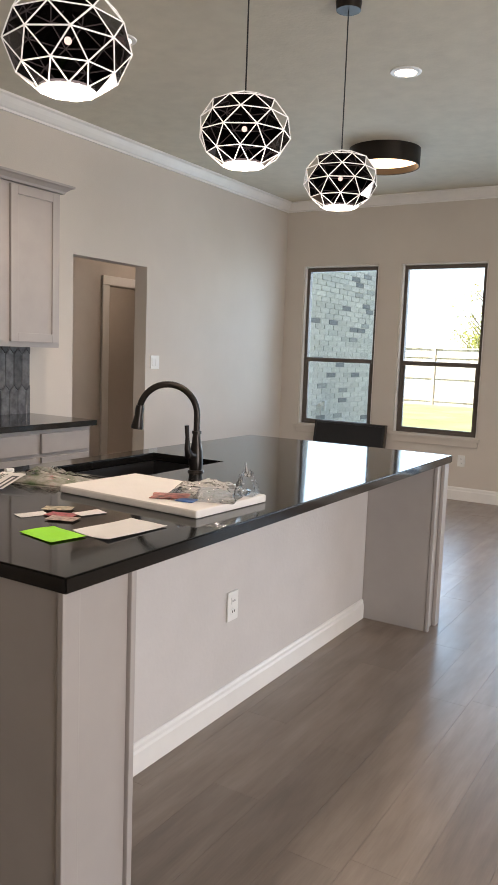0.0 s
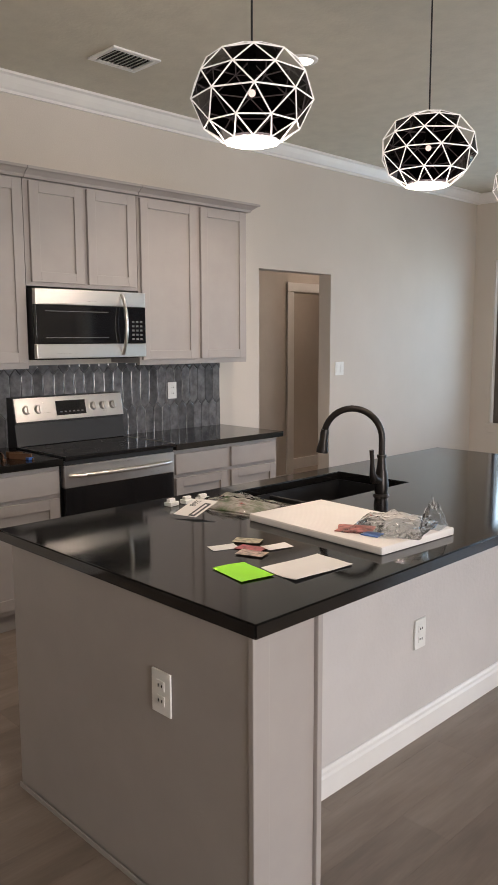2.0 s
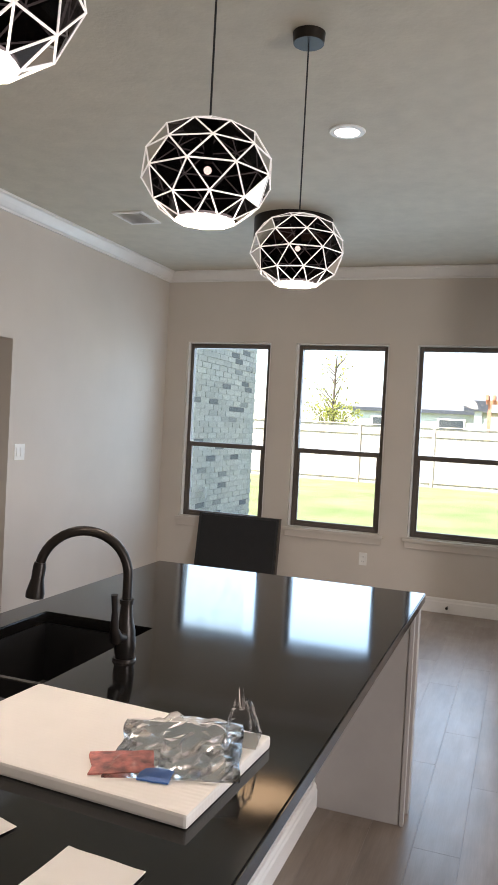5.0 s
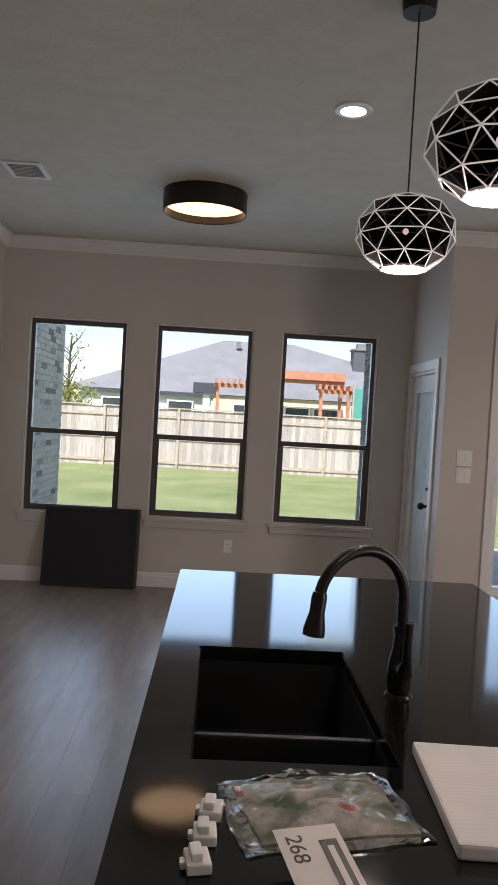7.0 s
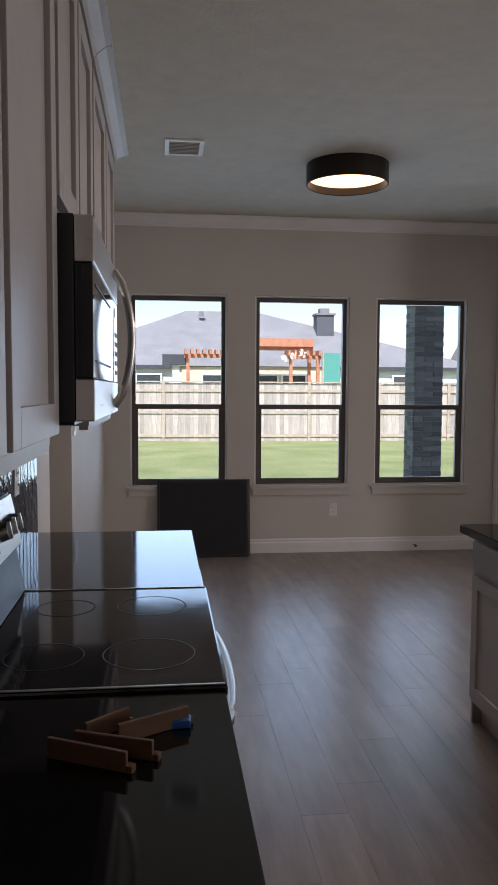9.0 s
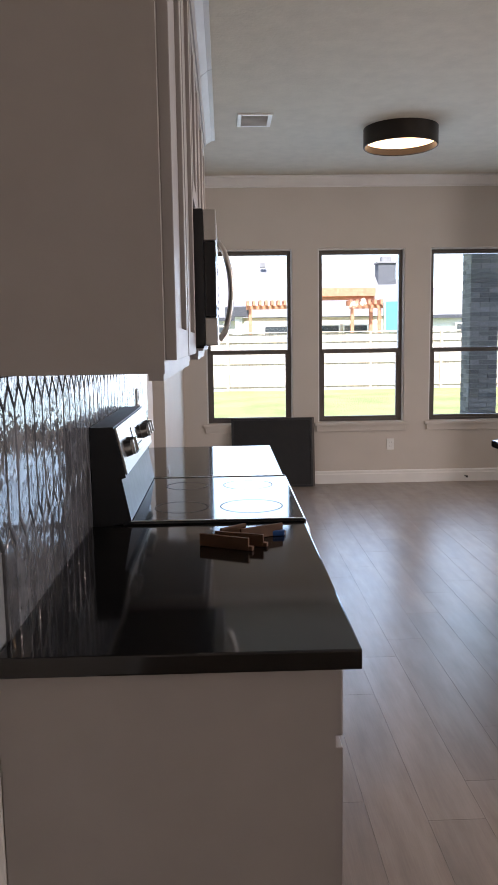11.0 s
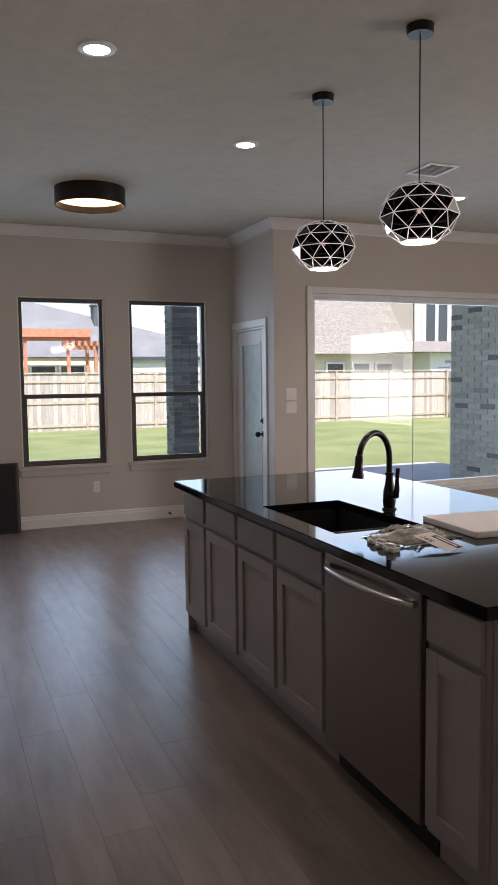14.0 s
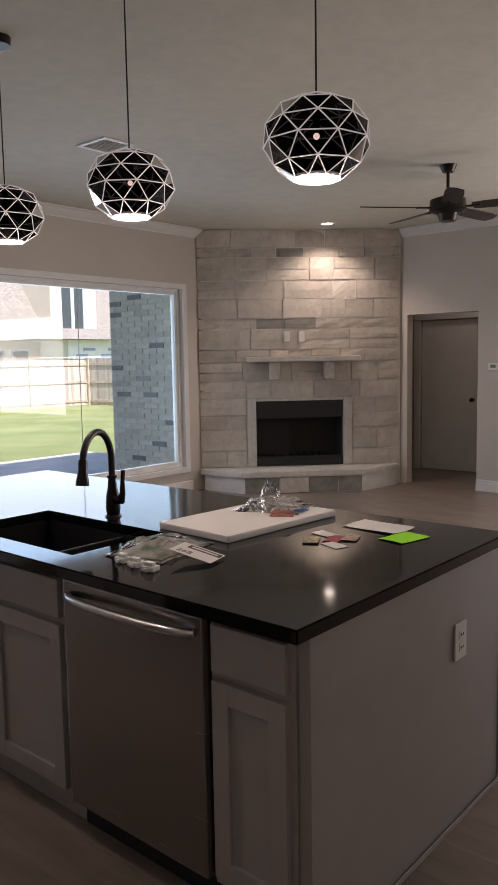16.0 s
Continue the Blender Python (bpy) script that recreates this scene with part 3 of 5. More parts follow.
# unseen fixture and fill lamps, added to brighten hall, back room and passage
hd = thing("downlight", -0.62, -1.3, C, "unseen recessed downlight added to brighten the hallway", "downlight")
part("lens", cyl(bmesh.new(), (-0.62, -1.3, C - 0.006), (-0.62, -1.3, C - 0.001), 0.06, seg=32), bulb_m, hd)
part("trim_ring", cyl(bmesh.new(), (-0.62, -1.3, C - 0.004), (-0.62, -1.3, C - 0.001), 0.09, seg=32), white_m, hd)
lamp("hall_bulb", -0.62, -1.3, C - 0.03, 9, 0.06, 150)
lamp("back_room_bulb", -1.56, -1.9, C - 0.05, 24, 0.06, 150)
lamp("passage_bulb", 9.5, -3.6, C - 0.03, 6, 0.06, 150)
fx, fy = 1.805, -1.68
fl = thing("flush_ceiling_light", fx, fy, C, "round dark bronze drum ceiling light, lit", "ceiling light")
bm = bmesh.new()
rings = [[bm.verts.new((fx + r0 * math.cos(k * math.tau / 64), fy + r0 * math.sin(k * math.tau / 64), z0)) for k in range(64)] for r0, z0 in ((0.284, C + 0.002), (0.284, C - 0.135), (0.279, C - 0.139), (0.273, C - 0.135), (0.273, C - 0.05))]
for a, c in zip(rings, rings[1:]):
    for k in range(64):
        bm.faces.new((a[k], a[(k + 1) % 64], c[(k + 1) % 64], c[k]))
part("drum", bm, darkmetal_m, fl, "dark bronze drum", True)
bm = bmesh.new()
rings = [[bm.verts.new((fx + r0 * math.cos(k * math.tau / 64), fy + r0 * math.sin(k * math.tau / 64), C - 0.085)) for k in range(64)] for r0 in (0.001, 0.272)]
for k in range(64):
    bm.faces.new((rings[0][k], rings[0][(k + 1) % 64], rings[1][(k + 1) % 64], rings[1][k]))
part("diffuser", bm, glow("flush_diffuser", (1, 0.66, 0.36), 1.3), fl, "warm glowing diffuser")


def pendant():
    """Faceted pendant at the origin of its cord."""
    x, y, zc, R, n = 2.625, -5.995, 2.252, 0.179, 9
    pe = thing("pendant_lamp", x, y, C, "black faceted geodesic pendant lamp with white struts, lit", "pendant lamp", "pendants over the island")
    bm = cyl(bmesh.new(), (x, y, C - 0.040), (x, y, C - 0.001), 0.058, 0.062, 32)
    part("canopy", bm, darkmetal_m, pe, "dark round canopy", True)
    part("cord", cyl(bmesh.new(), (x, y, zc + 0.124), (x, y, C - 0.040), 0.0032, seg=8), blackplastic_m, pe, "black cord")
    prof = [(0.40, 0.126), (0.74, 0.100), (0.94, 0.047), (1.0, -0.015), (0.80, -0.083), (0.46, -0.126)]
    rings = [[Vector((x + R * r0 * math.cos((k + 0.5 * (i % 2)) * math.tau / n + 0.3), y + R * r0 * math.sin((k + 0.5 * (i % 2)) * math.tau / n + 0.3), zc + z0)) for k in range(n)] for i, (r0, z0) in enumerate(prof)]
    edges, faces = set(), []
    for i in range(len(rings) - 1):
        for k in range(n):
            a, b2 = (i, k), (i, (k + 1) % n)
            if i % 2 == 0:
                c, c0 = (i + 1, k), (i + 1, (k + 1) % n)
                faces += [(a, b2, c), (b2, c0, c)]
            else:
                c, c0 = (i + 1, (k + 1) % n), (i + 1, k)
                faces += [(a, b2, c), (a, c, c0)]
    for fc in faces:
        for a, b2 in zip(fc, fc[1:] + fc[:1]):
            edges.add(tuple(sorted((a, b2))))
    for k in range(n):
        edges.add(tuple(sorted(((0, k), (0, (k + 1) % n)))))
        edges.add(tuple(sorted(((5, k), (5, (k + 1) % n)))))
    at = lambda q: rings[q[0]][q[1]]
    bm = bmesh.new()
    for a, b2 in sorted(edges):
        cyl(bm, at(a), at(b2), 0.0024, seg=6)
    for ring in rings:
        for v in ring:
            bmesh.ops.create_icosphere(bm, subdivisions=1, radius=0.0031, matrix=Matrix.Translation(v))
    part("strut_frame", bm, strut_m, pe, "white metal struts with a faint painted glow")
    ctr = Vector((x, y, zc))
    for fc in faces:
        bm = bmesh.new()
        mid = sum((at(q) for q in fc), Vector()) / 3
        front = [bm.verts.new(mid + (at(q) - mid) * 0.97) for q in fc]
        bm.faces.new(front)
        part("panel", bm, smoked_m, pe)
    part("bulb", bmesh_sphere((x, y, zc + 0.01), 0.011), bulb_m, pe, "glowing bulb", True)
    part("stem", cyl(bmesh.new(), (x, y, zc + 0.03), (x, y, zc + 0.125), 0.012), darkmetal_m, pe)
    part("top_cap", cyl(bmesh.new(), (x, y, zc + 0.118), (x, y, zc + 0.126), 0.072, 0.066, 24), darkmetal_m, pe)
    part("diffuser", cyl(bmesh.new(), (x, y, zc - 0.125), (x, y, zc - 0.118), 0.080, seg=32), pdiff_m, pe, "glowing white diffuser")
    return pe


def bmesh_sphere(c, r0, seg=16):
    bm = bmesh.new()
    bmesh.ops.create_uvsphere(bm, u_segments=seg, v_segments=seg // 2, radius=r0, matrix=Matrix.Translation(c))
    return bm


pend = pendant()
for x, y in ((2.628, -5.066), (2.616, -4.172)):
    copy_thing(pend, pose(x, y, C))
for x, y in ((2.625, -5.995), (2.628, -5.066), (2.616, -4.172)):
    lamp("pendant_bulb", x, y, 2.07, 3.5, 0.06)

# ceiling fan
hx, hy = 6.37, -4.63
fan = thing("ceiling_fan", hx, hy, C, "dark bronze ceiling fan with five walnut blades at rest", "ceiling fan")
part("canopy", cyl(bmesh.new(), (hx, hy, C - 0.055), (hx, hy, C - 0.001), 0.045, 0.07, 24), darkmetal_m, fan, "", True)
part("downrod", cyl(bmesh.new(), (hx, hy, 2.82), (hx, hy, C - 0.055), 0.013), darkmetal_m, fan)
bm = cyl(bmesh.new(), (hx, hy, 2.80), (hx, hy, 2.83), 0.14, 0.05, 32)
cyl(bm, (hx, hy, 2.72), (hx, hy, 2.80), 0.15, 0.14, 32)
cyl(bm, (hx, hy, 2.69), (hx, hy, 2.72), 0.10, 0.15, 32)
part("motor", bm, darkmetal_m, fan, "", True)
part("switch_housing", cyl(bmesh.new(), (hx, hy, 2.63), (hx, hy, 2.69), 0.065, 0.08, 24), darkmetal_m, fan, "", True)
for k in range(5):
    rot = Matrix.Translation((hx, hy, 2.735)) @ Matrix.Rotation(k * math.tau / 5 + 2.42, 4, "Z")
    bm = boxes((0.13, 0.26, -0.02, 0.02, -0.008, 0.004), bevel=0.002)
    bmesh.ops.transform(bm, matrix=rot, verts=bm.verts)
    arm = part("blade_iron", bm, darkmetal_m, fan)
    bm = bmesh.new()
    pts = [(0.20, -0.055), (0.30, -0.066), (0.60, -0.072), (0.70, -0.06), (0.73, 0.0), (0.70, 0.06), (0.60, 0.072), (0.30, 0.066), (0.20, 0.055)]
    up = [bm.verts.new((a, c, 0.004)) for a, c in pts]
    dn = [bm.verts.new((a, c, -0.004)) for a, c in pts]
    bm.faces.new(up), bm.faces.new(dn[::-1])
    for i in range(len(pts)):
        bm.faces.new((up[i], dn[i], dn[(i + 1) % len(pts)], up[(i + 1) % len(pts)]))
    bmesh.ops.transform(bm, matrix=rot @ Matrix.Rotation(radians(-12), 4, "X"), verts=bm.verts)
    part("blade", bm, fan_m, fan)


# ---- kitchen ----
def shaker(parent, x, s, y0, y1, z0, z1, rail=0.058):
    """A shaker door on the plane x, facing s (+1 or -1 along x): a panel in two stiles and two rails."""
    t0, t1, tp = x, x + s * 0.020, x + s * 0.009
    door = part("door", boxes((min(t0, tp), max(t0, tp), y0 + rail, y1 - rail, z0 + rail, z1 - rail)), cab_m, parent)
    for nm, r in (("stile", (y0, y0 + rail, z0, z1)), ("stile", (y1 - rail, y1, z0, z1)), ("rail", (y0 + rail, y1 - rail, z0, z0 + rail)), ("rail", (y0 + rail, y1 - rail, z1 - rail, z1))):
        part(nm, boxes((min(t0, t1), max(t0, t1), *r), bevel=0.002), cab_m, door)
    return door


def slab_front(x, s, y0, y1, z0, z1):
    return boxes((min(x, x + s * 0.020), max(x, x + s * 0.020), y0, y1, z0, z1), bevel=0.004)


def base_unit(name, xb, xf, s, y0, y1, fronts, label, group, sink=False):
    """A base cabinet from the back xb to the front xf with fronts (y0, y1)."""
    u = thing(name, (xb + xf) / 2, (y0 + y1) / 2, 0, label, "cabinet", group)
    if sink:
        part("body", boxes((xf, xb, y0, y1, 0.105, 0.66), (xf, xf + 0.02, y0, y1, 0.66, 0.874)), cab_m, u)
    else:
        part("body", boxes((min(xb, xf), max(xb, xf), y0, y1, 0.105, 0.874)), cab_m, u)
    part("toe_kick", boxes((min(xb, xf - s * 0.05), max(xb, xf - s * 0.05), y0, y1, 0.0, 0.105)), cab_m, u)
    for a, c in fronts:
        part("drawer_front", slab_front(xf, s, a, c, 0.718, 0.848), cab_m, u)
        shaker(u, xf, s, a, c, 0.135, 0.695)
    return u


base_unit("base_cabinet", 0.002, 0.61, 1, -4.70, -3.762, [(-4.685, -4.252), (-4.212, -3.785)], "grey shaker base cabinet with two drawers and two doors", "kitchen base cabinets")
base_unit("base_cabinet", 0.002, 0.61, 1, -6.44, -5.492, [(-6.40, -5.985), (-5.94, -5.51)], "grey shaker base cabinet with two drawers and two doors", "kitchen base cabinets")
for y0, y1, nm in ((-4.703, -3.735, "a"), (-6.462, -5.489, "b")):
    ct = solid("countertop", boxes((0.010, 0.655, y0, y1, 0.876, 0.914), bevel=0.004), granite_m, "polished black granite countertop along the wall", "countertop")


def upper(y0, y1, z0, fronts, label):
    u = thing("upper_cabinet", 0.16, (y0 + y1) / 2, z0, label, "cabinet", "kitchen upper cabinets")
    part("body", boxes((0.002, 0.318, y0, y1, z0, 2.435)), cab_m, u)
    for a, c in fronts:
        shaker(u, 0.318, 1, a, c, z0 + 0.022, 2.425)
    bm = bmesh.new()
    profile_run(bm, [(0, 2.437), (0.022, 2.437), (0.03, 2.452), (0.055, 2.472), (0.072, 2.478), (0.072, 2.492), (0, 2.492)], (0.320, y0), (0.320, y1), (1, 0), 0, -1 if y1 > -3.8 else 0)
    if y1 > -3.8:
        profile_run(bm, [(0, 2.437), (0.022, 2.437), (0.03, 2.452), (0.055, 2.472), (0.072, 2.478), (0.072, 2.492), (0, 2.492)], (0.002, y1), (0.320, y1), (0, 1), 0, -1)
    box(bm, 0.002, 0.319, y0, y1, 2.437, 2.49)
    part("crown", bm, cab_m, u)
    if z0 < 1.5:
        part("light_rail", boxes((0.29, 0.316, y0, y1, z0 - 0.012, z0)), cab_m, u)


upper(-4.716, -3.768, 1.405, [(-4.70, -4.246), (-4.206, -3.79)], "tall grey shaker wall cabinet with two doors")
upper(-5.484, -4.720, 1.856, [(-5.455, -5.112), (-5.084, -4.742)], "short grey shaker wall cabinet above the microwave")
upper(-6.445, -5.488, 1.405, [(-6.42, -5.985), (-5.945, -5.50)], "tall grey shaker wall cabinet with two doors")

mw = thing("microwave", 0.2, -5.10, 1.445, "stainless steel over-the-range microwave with black glass door", "microwave")
y0, y1, z0, z1 = -5.478, -4.726, 1.447, 1.842
part("case", boxes((0.012, 0.365, y0, y1, z0, z1), bevel=0.003), blackplastic_m, mw)
part("door", boxes((0.366, 0.400, y0, -4.885, z0 + 0.085, z1 - 0.092), bevel=0.003), blackgloss_m, mw, "black glass door")
part("top_trim", boxes((0.366, 0.402, y0, y1, z1 - 0.09, z1 - 0.002), bevel=0.003), steel_m, mw)
part("bottom_trim", boxes((0.366, 0.402, y0, y1, z0 + 0.002, z0 + 0.083), bevel=0.003), steel_m, mw)
cp = part("control_panel", boxes((0.366, 0.401, -4.883, y1, z0 + 0.085, z1 - 0.092), bevel=0.003), blackgloss_m, mw, "black control panel")
for i in range(5):
    for j in range(3):
        yy, zz = -4.83 + j * 0.030, z0 + 0.105 + i * 0.026
        part("key", boxes((0.4012, 0.4022, yy, yy + 0.018, zz, zz + 0.012)), simple("grey_print", (0.10, 0.10, 0.10), 0.5) if i + j == 0 else bpy.data.materials["grey_print"], cp)
part("display", boxes((0.4012, 0.402, -4.84, -4.755, z1 - 0.135, z1 - 0.108)), blackgloss_m, cp)
part("window_frame_line", boxes((0.4004, 0.4015, -5.42, -5.0, z0 + 0.118, z0 + 0.122), (0.4004, 0.4015, -5.42, -5.0, z1 - 0.128, z1 - 0.124)), bpy.data.materials["grey_print"], mw)
pts = [(0.402 + 0.048 * math.sin(math.pi * q / 12) ** 0.6, -4.903, z0 + 0.02 + (z1 - z0 - 0.04) * q / 12) for q in range(13)]
part("handle", tube(bmesh.new(), pts, 0.011), steel_m, mw, "bowed steel handle", True)
part("grille", boxes((0.03, 0.36, y0 + 0.03, y1 - 0.03, z0 - 0.006, z0)), darkmetal_m, mw)

rg = thing("range", 0.33, -5.096, 0, "freestanding stainless steel electric range with black glass top", "range")
y0, y1 = -5.482, -4.710
part("body", boxes((0.03, 0.60, y0, y1, 0.02, 0.895)), blackplastic_m, rg)
part("cooktop", boxes((0.10, 0.66, y0, y1, 0.897, 0.922), bevel=0.006), blackgloss_m, rg, "black ceramic glass cooktop")
part("cooktop_rim", boxes((0.105, 0.655, y0 + 0.003, y0 + 0.010, 0.9222, 0.925), (0.105, 0.655, y1 - 0.010, y1 - 0.003, 0.9222, 0.925), (0.105, 0.112, y0 + 0.01, y1 - 0.01, 0.9222, 0.925), bevel=0.001), steel_m, rg, "steel rim")
for cx, cy, rr in ((0.27, -5.28, 0.085), (0.27, -4.90, 0.075), (0.50, -5.28, 0.10), (0.50, -4.90, 0.09)):
    bm = bmesh.new()
    rr2 = [[bm.verts.new((cx + q * math.cos(k * math.tau / 40), cy + q * math.sin(k * math.tau / 40), 0.9226)) for k in range(40)] for q in (rr, rr + 0.0035)]
    for k in range(40):
        bm.faces.new((rr2[0][k], rr2[0][(k + 1) % 40], rr2[1][(k + 1) % 40], rr2[1][k]))
    part("burner_ring", bm, sink_m, rg)
bm = bmesh.new()
prof = [(0.016, 0.90), (0.130, 0.925), (0.105, 1.055), (0.118, 1.06), (0.085, 1.212), (0.016, 1.212)]
ra = [bm.verts.new((a, y0, c)) for a, c in prof]
rb = [bm.verts.new((a, y1, c)) for a, c in prof]
for i in range(6):
    bm.faces.new((ra[i], ra[(i + 1) % 6], rb[(i + 1) % 6], rb[i]))
bm.faces.new(ra), bm.faces.new(rb)
part("backguard", bm, blackplastic_m, rg, "black backguard")
tilt = Matrix.Translation((0.1035, 0, 1.136)) @ Matrix.Rotation(radians(-12), 4, "Y")


def on_guard(name, bm, mat, label="", smooth=False):
    bmesh.ops.transform(bm, matrix=tilt, verts=bm.verts)
    return part(name, bm, mat, rg, label, smooth)


on_guard("control_panel", boxes((-0.001, 0.006, y0 + 0.004, y1 - 0.004, -0.070, 0.074), bevel=0.002), steel_m, "brushed steel control panel")
on_guard("display", boxes((0.0062, 0.009, -5.205, -4.995, -0.045, 0.045), bevel=0.001), blackgloss_m, "black display")
for yy in (-5.405, -5.325, -4.935, -4.865, -4.79):
    bm = cyl(bmesh.new(), (0.006, yy, 0), (0.028, yy, 0), 0.027, 0.023, 24)
    box(bm, 0.028, 0.036, yy - 0.006, yy + 0.006, -0.022, 0.022, bevel=0.002)
    on_guard("knob", bm, steel_m, "steel knob", True)
for i in range(6):
    on_guard("key", boxes((0.0091, 0.0096, -5.18 + i * 0.03, -5.165 + i * 0.03, -0.028, -0.020)), bpy.data.materials["grey_print"])
part("oven_door", boxes((0.602, 0.640, y0 + 0.004, y1 - 0.004, 0.19, 0.742), bevel=0.004), blackgloss_m, rg, "black glass oven door")
part("door_trim", boxes((0.602, 0.644, y0 + 0.004, y1 - 0.004, 0.744, 0.868), bevel=0.004), steel_m, rg, "brushed steel band")
part("storage_drawer", boxes((0.602, 0.640, y0 + 0.004, y1 - 0.004, 0.04, 0.185), bevel=0.004), steel_m, rg)
part("vent_strip", boxes((0.602, 0.638, y0 + 0.004, y1 - 0.004, 0.870, 0.895)), blackplastic_m, rg)
pts = [(0.642 + 0.052 * math.sin(math.pi * q / 16) ** 0.45, y0 + 0.03 + (y1 - y0 - 0.06) * q / 16, 0.812) for q in range(17)]
part("handle", tube(bmesh.new(), pts, 0.0125), steel_m, rg, "bowed steel oven handle", True)

# wooden clothes-pin-like clips and a label on the near counter
clips = [((0.345, -5.735), (0.475, -5.80)), ((0.385, -5.715), (0.515, -5.765)), ((0.455, -5.70), (0.575, -5.635)), ((0.40, -5.69), (0.47, -5.63))]
pin_m = simple("brown_stained_wood", (0.11, 0.05, 0.022), 0.7, var=0.2, scale=20)
for (ax, ay), (bx, by) in clips:
    ln, an = math.hypot(bx - ax, by - ay), math.atan2(by - ay, bx - ax)
    bm = boxes((0, ln, -0.004, 0.004, 0, 0.034), (ln - 0.012, ln + 0.010, -0.003, 0.012, 0.0, 0.012), bevel=0.002)
    bmesh.ops.transform(bm, matrix=Matrix.Translation((ax, ay, 0.9145)) @ Matrix.Rotation(an, 4, "Z"), verts=bm.verts)
    solid("wood_shim", bm, pin_m, "brown wooden shim lying on the black counter", "shim", "", "shims on the counter")
bm = boxes((0.535, 0.58, -5.655, -5.625, 0.9145, 0.93), bevel=0.004)
solid("blue_clip", bm, simple("blue_plastic", (0.02, 0.09, 0.30), 0.4), "small blue plastic clip beside the shims", "clip")
# ---- island ----
IX0, IX1, IY0, IY1 = 1.860, 3.112, -6.472, -3.687
FX = 1.905
grp = "island base cabinets"
lab = "grey shaker island cabinet with a drawer and a door"
base_unit("island_cabinet", 2.60, FX + 0.02, -1, -4.11, -3.715, [(-4.085, -3.735)], lab, grp)
base_unit("island_cabinet", 2.60, FX + 0.02, -1, -5.04, -4.112, [(-4.56, -4.13), (-5.02, -4.60)], "grey shaker sink cabinet with two false drawers and two doors", grp, True)
base_unit("island_cabinet", 2.60, FX + 0.02, -1, -5.488, -5.042, [(-5.475, -5.06)], lab, grp, True)
base_unit("island_cabinet", 2.60, FX + 0.02, -1, -6.418, -6.136, [(-6.400, -6.150)], lab, grp)
dw = thing("dishwasher", 2.2, -5.81, 0, "stainless steel dishwasher built into the island", "dishwasher")
part("tub", boxes((1.94, 2.58, -6.132, -5.495, 0.105, 0.868)), blackplastic_m, dw)
# steel colour darkened in place of the dim surroundings the door reflects
dsteel = Mat("shaded_brushed_steel", (0.36, 0.34, 0.32), 0.26, 1.0)
dsteel.rough(dsteel.noise(8, 3, (0.6, 0.6, 40)), 0.20, 0.30)
part("door", boxes((1.898, 1.939, -6.128, -5.517, 0.118, 0.860), bevel=0.006), dsteel.m, dw, "brushed steel door")
part("toe_panel", boxes((1.97, 2.58, -6.132, -5.495, 0.0, 0.10)), blackplastic_m, dw)
pts = [(1.897 - 0.045 * math.sin(math.pi * q / 16) ** 0.45, -6.100 + 0.555 * q / 16, 0.815) for q in range(17)]
part("handle", tube(bmesh.new(), pts, 0.012), steel_m, dw, "bowed steel handle", True)

kw = thing("island_knee_wall", 2.66, -5.05, 0, "textured painted knee wall under the island overhang", "half wall", "", "structure")
part("wall_face", boxes((2.602, 2.722, -6.415, -3.715, 0, 0.872)), simple("pale_knee_wall_paint", (0.56, 0.53, 0.51), 0.6, var=0.03, bumps=0.7, bscale=60), kw)
bm = bmesh.new()
profile_run(bm, [(q, z * 0.8) for q, z in BASE], (2.722, -6.22), (2.722, -3.872), (1, 0))
part("baseboard", bm, trim_m, kw, "white baseboard")
ep = thing("island_end_panel", 2.5, -6.43, 0, "grey painted end panel and leg of the island", "end panel", "island end panels", "structure")
part("panel", boxes((1.932, 3.072, -6.456, -6.420, 0.0, 0.872), bevel=0.002), cab_m, ep)
part("leg", boxes((2.724, 3.082, -6.419, -6.232, 0.0, 0.872), bevel=0.002), cab_m, ep)
part("corner_strip", boxes((3.074, 3.092, -6.460, -6.405, 0.0, 0.872), bevel=0.003), cab_m, ep)
part("edge_strip", boxes((3.068, 3.094, -6.231, -6.212, 0.0, 0.872), bevel=0.003), cab_m, ep)
part("shoe", boxes((1.932, 3.092, -6.467, -6.461, 0.0, 0.018), bevel=0.003), cab_m, ep)
ep = thing("island_end_panel", 2.5, -3.78, 0, "grey painted end panel and leg of the island", "end panel", "island end panels", "structure")
part("leg", boxes((2.724, 3.078, -3.868, -3.714, 0.0, 0.872), bevel=0.002), cab_m, ep)
part("panel", boxes((1.932, 3.078, -3.712, -3.694, 0.0, 0.872), bevel=0.002), cab_m, ep)
part("corner_strip", boxes((3.079, 3.098, -3.758, -3.692, 0.0, 0.872), bevel=0.003), cab_m, ep)
part("edge_strip", boxes((3.079, 3.096, -3.872, -3.84, 0.0, 0.872), bevel=0.003), cab_m, ep)

SX0, SX1, SY0, SY1 = 1.975, 2.375, -5.47, -4.76
bm = bmesh.new()
gx, gy = [IX0, SX0, SX1, IX1], [IY0, SY0, SY1, IY1]
vt = {(i, j, k): bm.verts.new((gx[i], gy[j], 0.914 if k else 0.876)) for i in range(4) for j in range(4) for k in range(2)}
cells = [(i, j) for i in range(3) for j in range(3) if (i, j) != (1, 1)]
